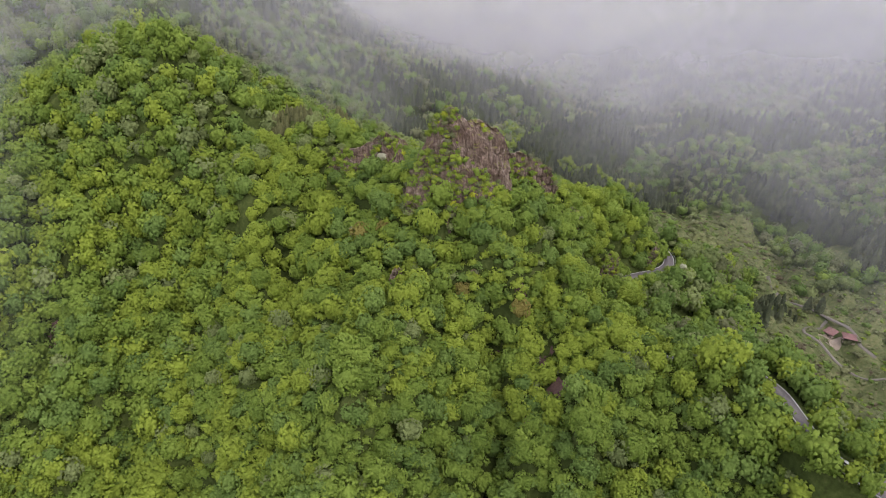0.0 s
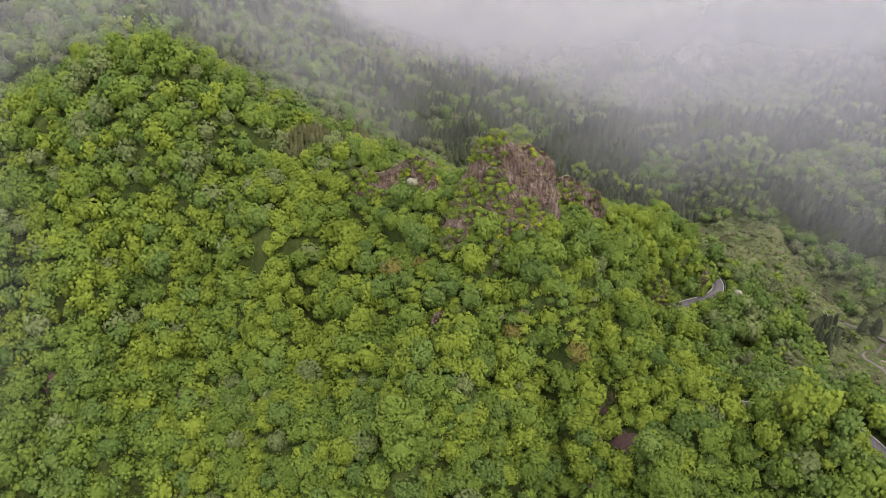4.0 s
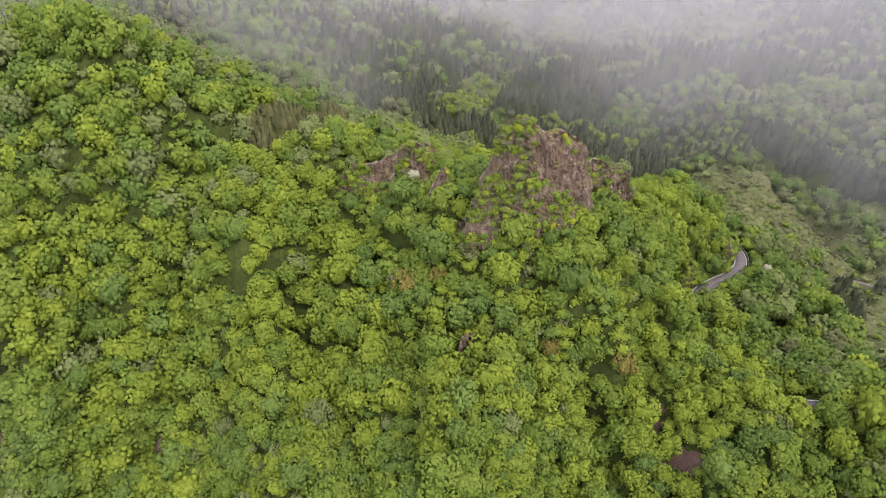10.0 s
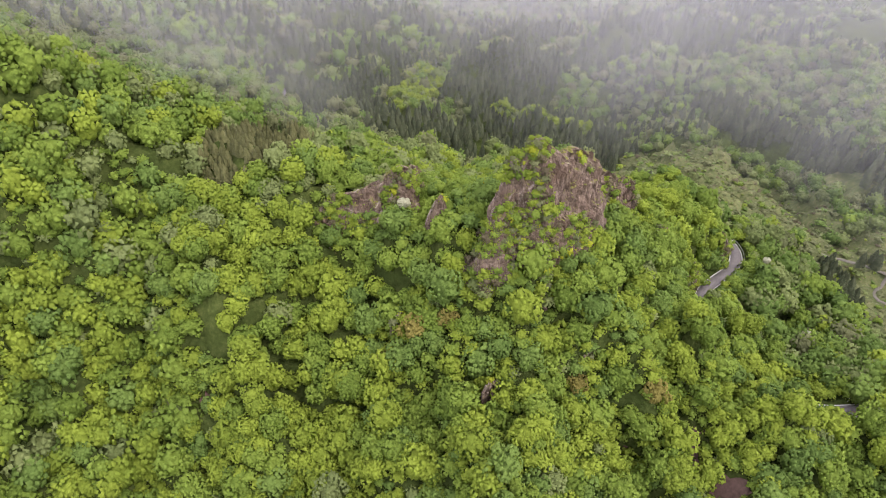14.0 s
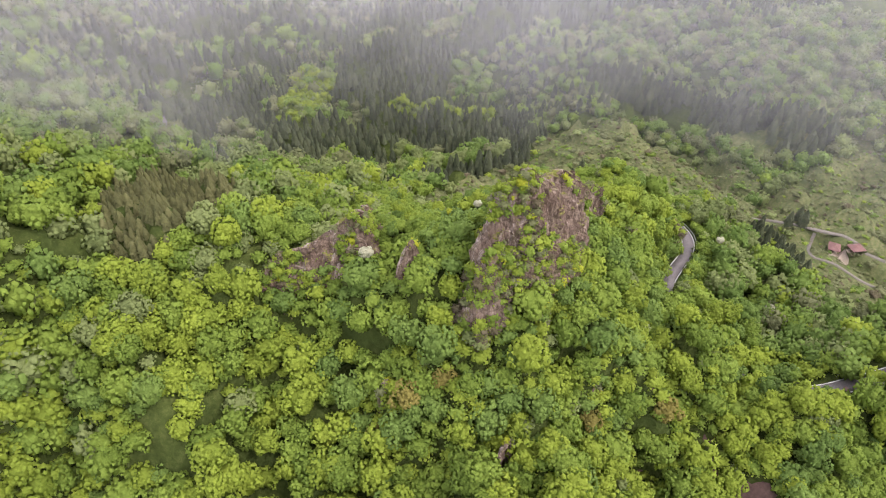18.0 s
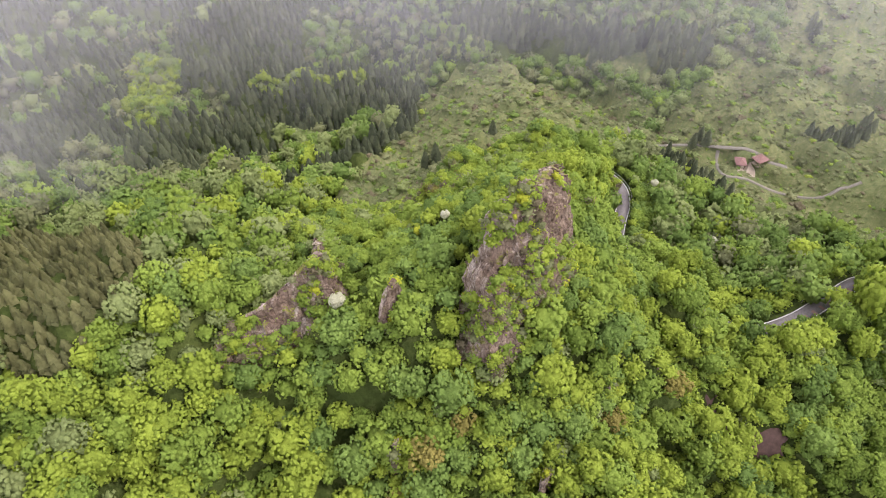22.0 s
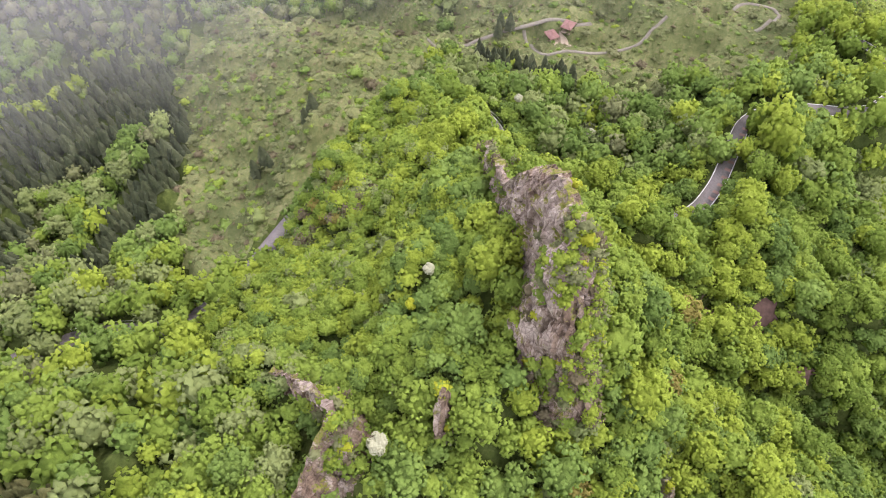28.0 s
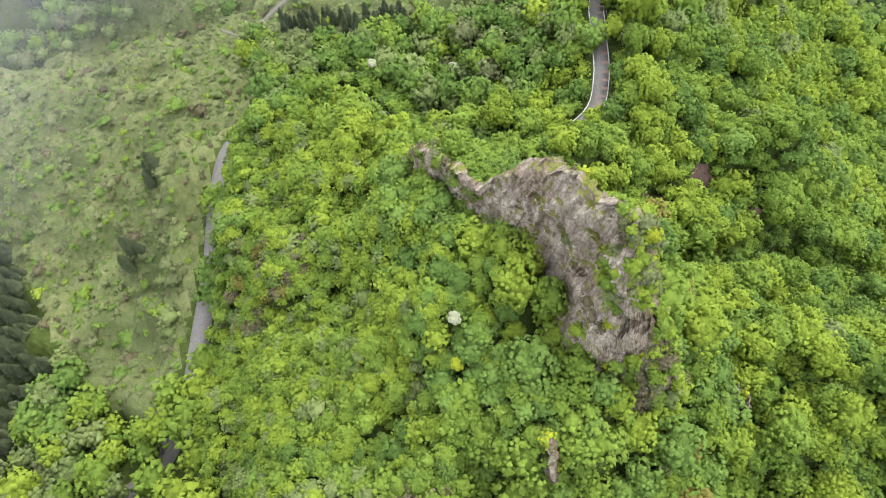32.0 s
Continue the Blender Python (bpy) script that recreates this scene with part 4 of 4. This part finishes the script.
def trunk_mesh():
    bm = bmesh.new()
    sides, rings = 7, ((0, 0.030), (0.35, 0.022), (0.75, 0.016), (1.05, 0.008))
    prev = None
    for h, r in rings:
        ring = [bm.verts.new((r * math.cos(6.283 * k / sides) + 0.01 * math.sin(h * 5), r * math.sin(6.283 * k / sides), h - 0.25)) for k in range(sides)]
        if prev:
            for k in range(sides):
                bm.faces.new((prev[k], prev[(k + 1) % sides], ring[(k + 1) % sides], ring[k]))
        prev = ring
    for an, h in ((0.4, 0.3), (2.4, 0.42), (4.5, 0.36)):
        a = Vector((0, 0, h - 0.25))
        b = Vector((0.25 * math.cos(an), 0.25 * math.sin(an), h + 0.05))
        q = [bm.verts.new(a + Vector((0.009 * math.cos(k * 2.1), 0.009 * math.sin(k * 2.1), 0))) for k in range(3)]
        e = [bm.verts.new(b + Vector((0.003 * math.cos(k * 2.1), 0.003 * math.sin(k * 2.1), 0))) for k in range(3)]
        for k in range(3):
            bm.faces.new((q[k], q[(k + 1) % 3], e[(k + 1) % 3], e[k]))
    me = bpy.data.meshes.new("trunk")
    bm.to_mesh(me)
    bm.free()
    me.materials.append(BARK)
    return me


TRUNK = trunk_mesh()
LOOKS = ["fresh spring-green broadleaf tree on the ridge slope", "mid-green broadleaf tree on the ridge slope", "deep green broadleaf tree on the ridge slope",
         "bright yellow-green broadleaf tree on the ridge slope", "pale grey-green broadleaf tree on the ridge slope", "bronze-leaved tree on the ridge slope",
         "white-blossomed tree standing among green trees"]
CROWNS = {}


def single_tree(x, y, z, w, tall, turn, kind, slot):
    key = (int(kind), int(slot), int(turn * 7) % 4)
    if key not in CROWNS:
        CROWNS[key] = mesh_of("crown", NEAR[key[0]], LEAF[key[1]], 0.1 + 0.27 * key[2])
    thing = new("broadleaf_tree")
    thing.empty_display_size = 0.5
    thing.matrix_basis = Matrix.LocRotScale((x, y, z), Euler((0, 0, turn)), (w, w, tall))
    tagged(thing, LOOKS[key[1]], "tree", "trees on the ridge")
    for nm, me in (("trunk", TRUNK), ("crown", CROWNS[key])):
        new(nm, me).parent = thing
    return thing


for row in TREES:
    single_tree(*row)
for px, py, w, slot in MARKED_TREES:
    single_tree(px, py, height(px, py)[0] + 3.4, w, w, 1.0, 1, slot)


# ---- roads ----
def ribbon(path, half, lift, offset=0.0, a=0.0, b=1.0, dash=None):
    """A strip along a path: half its width, lift above it, offset to its right."""
    d = np.gradient(path[:, :2], axis=0)
    d /= np.linalg.norm(d, axis=1)[:, None]
    s = np.column_stack([d[:, 1], -d[:, 0]])
    n = len(path)
    i0, i1 = int(a * (n - 1)), int(b * (n - 1)) + 1
    left, right = path[:, :2] + s * (offset - half), path[:, :2] + s * (offset + half)
    z = path[:, 2] + lift
    v = np.vstack([np.column_stack([left, z]), np.column_stack([right, z]), np.column_stack([left, z - 0.5]), np.column_stack([right, z - 0.5])])
    k = np.arange(i0, i1 - 1)
    if dash:
        k = k[(k // dash) % 2 == 0]
    f = np.vstack([np.column_stack([k, k + n, k + n + 1, k + 1]), np.column_stack([k + 1, k + 1 + 2 * n, k + 2 * n, k]), np.column_stack([k + n, k + 3 * n, k + 3 * n + 1, k + n + 1])])
    return v, f.ravel()


def road(name, label, path, half, surface=ASPHALT):
    ob = new(name, mesh_from(name, *ribbon(path, half, 0.0), 4, [surface]))
    return tagged(ob, label, "road", kind="structure")


main = road("road", "grey two-lane asphalt mountain road", MAIN, 2.8)
side = road("road", "grey asphalt side road", SIDE, 2.5)
for path, half in ((LANE, 1.2), (LOOP, 0.85), (UPPER, 0.9)):
    road("lane", "narrow pale garden lane", path, half, LANE_SURFACE)
for parent, path, half in ((main, MAIN, 2.8), (side, SIDE, 2.5)):
    for off in (half - 0.3, 0.3 - half):
        last = int(np.argmin(np.hypot(path[:, 0] - 117, path[:, 1] - 337))) / (len(path) - 1) if parent is main else 1.0       # worn off further on
        e = new("edge_line", mesh_from("edge_line", *ribbon(path, 0.14, 0.012, off, 0.0, last), 4, [WHITE_LINE]))
        e.parent = parent


# ---- mist banks over the valley ----
def mist_sheet(x, y, alpha, seed, rise, ends=None, label="thin pale mist hanging over the valley"):
    """A standing veil of mist along a line on the plan. rise: the height over which it thickens. ends: its density along the line."""
    n = len(x)
    g = height(x, y)
    shares = np.array([-0.4, 0.0, 0.12, 0.25, 0.4, 0.55, 0.7, 0.85, 1.0])
    v, thick = [], []
    for f in shares:
        v.append(np.column_stack([x, y, g + rise * f]))
        c = min(1, max(0, f))
        thick.append((np.ones(n) if ends is None else ends) * c * c * (3 - 2 * c))
    v.append(np.column_stack([x, y, np.full(n, 420.0)]))
    thick.append(thick[-1])
    rows = len(v)
    k = (np.arange(rows - 1)[:, None] * n + np.arange(n - 1)[None, :]).ravel()
    me = mesh_from("mist", np.vstack(v), np.column_stack([k, k + 1, k + n + 1, k + n]).ravel(), 4, [mist_material(alpha, seed)])
    at = me.attributes.new("thick", "FLOAT", "POINT")
    at.data.foreach_set("value", np.concatenate(thick).astype(np.float32))
    tagged(new("mist", me), label, "mist", kind="structure")


def mist_bank(radius, alpha, seed, rise, first=-75, last=165):
    an = np.linspace(first, last, 90)       # bearing from north
    ends = np.clip(np.minimum(an - first, last - an) / 18, 0, 1)
    a = np.radians(an)
    mist_sheet(-50 + radius * np.sin(a), 200 + radius * np.cos(a), alpha, seed, rise, ends * ends * (3 - 2 * ends))


for k, (radius, alpha, rise, first) in enumerate(MIST_ALPHA):
    mist_bank(radius, alpha, k * 3.7, rise, first)
mist_bank(250, 0.20, 41.0, 40, -85, 14)
veil_line = smooth([(-340, 40, 0), (-250, 130, 0), (-175, 205, 0), (-150, 240, 0)], 8)
share_out = np.linspace(1.0, 0, len(veil_line)) ** 0.8
mist_sheet(veil_line[:, 0], veil_line[:, 1], 0.34, 31.0, 140, share_out, "thin pale mist drifting before the wooded hill")


# ---- bare soil ----
def soil_patch(x, y, r, seed):
    g = np.random.default_rng(seed)
    rings, sides = 6, 18
    v, wob = [(x, y)], g.uniform(0.7, 1.25, sides)
    for k in range(1, rings + 1):
        for s in range(sides):
            q = r * 1.25 * k / rings * (1 + (wob[s] - 1) * k / rings)
            v.append((x + q * math.cos(6.283 * s / sides), y + q * math.sin(6.283 * s / sides)))
    v = np.array(v)
    z = height(v[:, 0], v[:, 1]) + 0.22
    z[-sides:] -= 0.9
    f = [[0, 1 + s, 1 + (s + 1) % sides] for s in range(sides)]
    for k in range(rings - 1):
        for s in range(sides):
            a, b = 1 + k * sides + s, 1 + k * sides + (s + 1) % sides
            f += [[a, a + sides, b + sides], [a, b + sides, b]]
    ob = new("bare_soil", mesh_from("bare_soil", np.column_stack([v, z]), np.array(f).ravel(), 3, [SOIL]))
    tagged(ob, "bare red-brown soil where the slope has slipped", "ground", kind="structure")


for k, (sx, sy, sr) in enumerate(BARE):
    soil_patch(sx, sy, sr, k)


# ---- things along the roads ----
def part(name, bm, mat, parent, label=""):
    me = bpy.data.meshes.new(name)
    bm.to_mesh(me)
    bm.free()
    me.materials.append(mat)
    ob = new(name, me)
    ob.parent = parent
    if label:
        ob["label"] = label
    return ob


def box(bm, x0, x1, y0, y1, z0, z1, m=None):
    v = [bm.verts.new((x, y, z)) for z in (z0, z1) for y in (y0, y1) for x in (x0, x1)]
    for q in ((0, 2, 3, 1), (4, 5, 7, 6), (0, 1, 5, 4), (2, 6, 7, 3), (0, 4, 6, 2), (1, 3, 7, 5)):
        bm.faces.new([v[k] for k in q])
    if m:
        bmesh.ops.transform(bm, matrix=m, verts=v)
    return v


def boxes(*rows):
    bm = bmesh.new()
    for row in rows:
        box(bm, *row)
    return bm


def guard_rail(path, offset, a, b, label):
    """A steel rail on posts beside a road, between two shares of its length."""
    n = len(path)
    seg = path[int(a * n):int(b * n)]
    d = np.gradient(seg[:, :2], axis=0)
    d /= np.linalg.norm(d, axis=1)[:, None]
    side_way = np.column_stack([d[:, 1], -d[:, 0]])
    p = np.column_stack([seg[:, :2] + side_way * offset, seg[:, 2]])
    origin = p[0].copy()
    thing = new("guard_rail")
    thing.location = origin
    tagged(thing, label, "guard rail", "guard rails of the road")
    q, m = p - origin, len(p)
    prof = ((-0.06, 0.45), (0.05, 0.52), (-0.03, 0.60), (0.05, 0.68), (-0.06, 0.78))
    v = np.vstack([np.column_stack([q[:, :2] + side_way * u, q[:, 2] + z]) for u, z in prof])
    f = []
    for r in range(len(prof) - 1):
        k = np.arange(m - 1) + r * m
        f.append(np.column_stack([k, k + 1, k + m + 1, k + m]))
    rail = new("rail", mesh_from("rail", v, np.vstack(f).ravel(), 4, [GALVANISED]))
    rail.parent = thing
    bm = boxes((-0.06, 0.06, -0.06, 0.06, -0.4, 0.82))
    first = part("post", bm, GALVANISED, thing)
    first.location = q[0]
    for k in range(2, m, 2):
        o = first.copy()
        scene.collection.objects.link(o)
        o.location = q[k]
    return thing


N_MAIN = len(MAIN)


def share(x, y):
    """The share of the main road's length that lies nearest to a place."""
    return float(np.argmin(np.hypot(MAIN[:, 0] - x, MAIN[:, 1] - y))) / N_MAIN


guard_rail(MAIN, -3.3, share(133, 186), share(110, 215), "white steel guard rail on the outside of a curve")
guard_rail(MAIN, 3.3, share(100, 292), share(117, 337), "white steel guard rail round the road bend")
guard_rail(MAIN, 3.3, share(9, 390), share(0, 418), "white steel guard rail at the wood's edge")
guard_rail(MAIN, -3.3, share(152, 147), share(135, 173), "white steel guard rail by the junction")


# anti-skid bars across the climbing lane, painted on the main road
for k in range(14):
    i = int(share(122, 210.5) * N_MAIN) + k
    if i + 1 < N_MAIN:
        a, b = MAIN[i], MAIN[i + 1]
        d = (b - a)[:2] / np.linalg.norm((b - a)[:2])
        s = np.array([d[1], -d[0]])
        p0, z = a[:2], a[2] + 0.014
        q = [p0 - s * 2.2, p0 - s * 0.2, p0 - s * 0.2 + d * 1.3, p0 - s * 2.2 + d * 1.3]
        bar = new("skid_bar", mesh_from("skid_bar", np.array([(*c, z) for c in q]), np.arange(4), 4, [RED_LINE]))
        bar.parent = main
        bar["label"] = "faded red skid bar"


def car(x, y, z, turn):
    thing = new("car")
    thing.matrix_basis = pose(x, y, z, 0, 0, turn)
    tagged(thing, "white compact car standing at the road junction", "car")
    bm = boxes((-2.0, 2.0, -0.85, 0.85, 0.32, 0.92))
    bmesh.ops.bevel(bm, geom=bm.edges[:], offset=0.16, segments=3, affect="EDGES")
    body = part("body", bm, CAR_PAINT, thing, "white painted body")
    bm = bmesh.new()
    lo = [(-1.75, -0.78, 0.9), (1.0, -0.78, 0.9), (1.0, 0.78, 0.9), (-1.75, 0.78, 0.9)]
    hi = [(-1.55, -0.64, 1.5), (0.3, -0.64, 1.5), (0.3, 0.64, 1.5), (-1.55, 0.64, 1.5)]
    v = [bm.verts.new(c) for c in lo + hi]
    for q in ((4, 5, 6, 7), (0, 1, 5, 4), (1, 2, 6, 5), (2, 3, 7, 6), (3, 0, 4, 7)):
        bm.faces.new([v[k] for k in q])
    part("cabin", bm, DARK_GLASS, thing, "dark glazed cabin")
    bm = boxes((-1.6, 0.32, -0.66, 0.66, 1.47, 1.55))
    bmesh.ops.bevel(bm, geom=bm.edges[:], offset=0.03, segments=2, affect="EDGES")
    part("roof", bm, CAR_PAINT, thing)
    for wx in (-1.25, 1.25):
        for wy in (-0.8, 0.8):
            bm = bmesh.new()
            bmesh.ops.create_cone(bm, cap_ends=True, segments=16, radius1=0.33, radius2=0.33, depth=0.22, matrix=pose(wx, wy, 0.33, 90))
            part("wheel", bm, RUBBER, thing)
    for wy in (-0.6, 0.6):
        part("headlight", boxes((1.94, 2.02, wy - 0.17, wy + 0.17, 0.62, 0.76)), GALVANISED, thing)
    return thing


car(140.5, 163.5, 70.55, -58)


def hip_roof(bm, lx, ly, z0, z1, over=0.6, thick=0.18):
    a, b, r = lx / 2 + over, ly / 2 + over, max(0.15, (lx - ly) / 2)
    lo = [(-a, -b, z0), (a, -b, z0), (a, b, z0), (-a, b, z0)]
    eave = [(c[0], c[1], z0 + thick) for c in lo]
    v = [bm.verts.new(c) for c in lo + eave + [(-r, 0, z1), (r, 0, z1)]]
    for q in ((3, 2, 1, 0), (0, 1, 5, 4), (1, 2, 6, 5), (2, 3, 7, 6), (3, 0, 4, 7), (4, 5, 9, 8), (5, 6, 9), (6, 7, 8, 9), (7, 4, 8)):
        bm.faces.new([v[k] for k in q])


def shelter(x, y, turn, lx, ly):
    z = float(height(x, y)[0])
    thing = new("garden_shelter")
    thing.matrix_basis = pose(x, y, z, 0, 0, turn)
    tagged(thing, "open timber garden shelter with a faded red roof", "shelter", "garden shelters")
    bm = bmesh.new()
    hip_roof(bm, lx, ly, 2.5, 4.2)
    part("roof", bm, RED_ROOF, thing, "faded red hipped roof")
    part("floor_slab", boxes((-lx / 2, lx / 2, -ly / 2, ly / 2, -0.6, 0.15)), GRAVEL, thing)
    for px in (-lx / 2 + 0.3, 0, lx / 2 - 0.3):
        for py in (-ly / 2 + 0.3, ly / 2 - 0.3):
            part("post", boxes((px - 0.09, px + 0.09, py - 0.09, py + 0.09, 0.1, 2.55)), TIMBER, thing)
    part("bench", boxes((-lx / 2 + 0.6, lx / 2 - 0.6, -0.25, 0.25, 0.5, 0.58), (-lx / 2 + 0.7, -lx / 2 + 0.8, -0.2, 0.2, 0.1, 0.5), (lx / 2 - 0.8, lx / 2 - 0.7, -0.2, 0.2, 0.1, 0.5)), TIMBER, thing)


shelter(204.5, 285, 35, 5.4, 4.2)
shelter(210, 278, -20, 5.6, 4.4)


def lodge(x, y, turn):
    z = float(height(x, y)[0])
    thing = new("lodge")
    thing.matrix_basis = pose(x, y, z, 0, 0, turn)
    tagged(thing, "long low lodge with faded red hipped roofs", "house")
    for ox, oy, lx, ly, h in ((0, 0, 22, 11, 3.4), (13, 9, 12, 9, 3.0)):
        wall_part = part("wall", boxes((ox - lx / 2, ox + lx / 2, oy - ly / 2, oy + ly / 2, -2.5, h)), PLASTER, thing)
        bm = bmesh.new()
        hip_roof(bm, lx, ly, h, h + 3.2, 1.0, 0.25)
        o = part("roof", bm, RED_ROOF, thing, "faded red hipped roof")
        o.location = (ox, oy, 0)
        for k in range(int(lx // 3.5)):
            wx = ox - lx / 2 + 2 + k * 3.5
            for sy in (-1, 1):
                y1 = oy + sy * ly / 2
                part("window", boxes((wx - 0.7, wx + 0.7, y1 - 0.06, y1 + 0.06, 0.9, 2.2)), DARK_GLASS, thing)


lodge(244, 146, -35)


def road_sign(x, y, turn):
    z = float(height(x, y)[0])
    thing = new("road_sign")
    thing.matrix_basis = pose(x, y, z, 0, 0, turn)
    tagged(thing, "small white roadside sign on a grey post", "sign")
    bm = bmesh.new()
    bmesh.ops.create_cone(bm, cap_ends=True, segments=10, radius1=0.05, radius2=0.05, depth=3.4, matrix=pose(0, 0, 1.3))
    part("post", bm, GALVANISED, thing)
    bm = boxes((-0.55, 0.55, -0.09, -0.05, 1.9, 2.9))
    bmesh.ops.bevel(bm, geom=bm.edges[:], offset=0.015, segments=1, affect="EDGES")
    part("plate", bm, CAR_PAINT, thing, "white plate")


road_sign(102, 221.5, 40)


# gravel court between the shelters
def court():
    bm = bmesh.new()
    pts = [(202 + 6.0 * (1 + 0.2 * math.sin(k * 2.3)) * math.cos(k * 0.3927), 280 + 4.6 * (1 + 0.2 * math.cos(k * 1.7)) * math.sin(k * 0.3927)) for k in range(16)]
    zs = height([p[0] for p in pts], [p[1] for p in pts])
    top = [bm.verts.new((p[0], p[1], z + 0.12)) for p, z in zip(pts, zs)]
    low = [bm.verts.new((p[0], p[1], z - 0.8)) for p, z in zip(pts, zs)]
    c = bm.verts.new((202, 280, float(height(202, 280)[0]) + 0.15))
    for k in range(16):
        bm.faces.new((top[k], top[(k + 1) % 16], c))
        bm.faces.new((low[k], low[(k + 1) % 16], top[(k + 1) % 16], top[k]))
    me = bpy.data.meshes.new("court")
    bm.to_mesh(me)
    bm.free()
    me.materials.append(GRAVEL)
    tagged(new("gravel_court", me), "pale gravel court between garden shelters", "pavement", kind="structure")


court()


# ---- lone conifers ----
def lone_fir(x, y, tall):
    z = float(height(x, y)[0])
    thing = new("conifer_tree")
    thing.matrix_basis = Matrix.LocRotScale((x, y, z), Euler((0, 0, x)), (tall * 0.55, tall * 0.55, tall))
    tagged(thing, "dark green conifer standing alone in the scrub", "tree", "lone conifers")
    for nm, me in (("trunk", TRUNK), ("crown", FIR_MESH[int(x) % 3])):
        new(nm, me).parent = thing


FIR_MESH = [mesh_of("crown", conifer(90 + k, 9, 12), LEAF[7], soft=False) for k in range(3)]
for fx, fy, ft in ((114, 371, 10), (118, 375, 8), (111, 374, 9), (88, 383, 11), (84, 386, 10), (92, 386, 9), (86, 380, 8), (150, 291, 9), (155, 287, 10), (146, 296, 8), (160, 283, 9), (152, 300, 8),
                   (164, 278, 8), (142, 300, 9), (209, 306, 11), (205, 311, 10), (212, 311, 9)):
    lone_fir(fx, fy, ft)
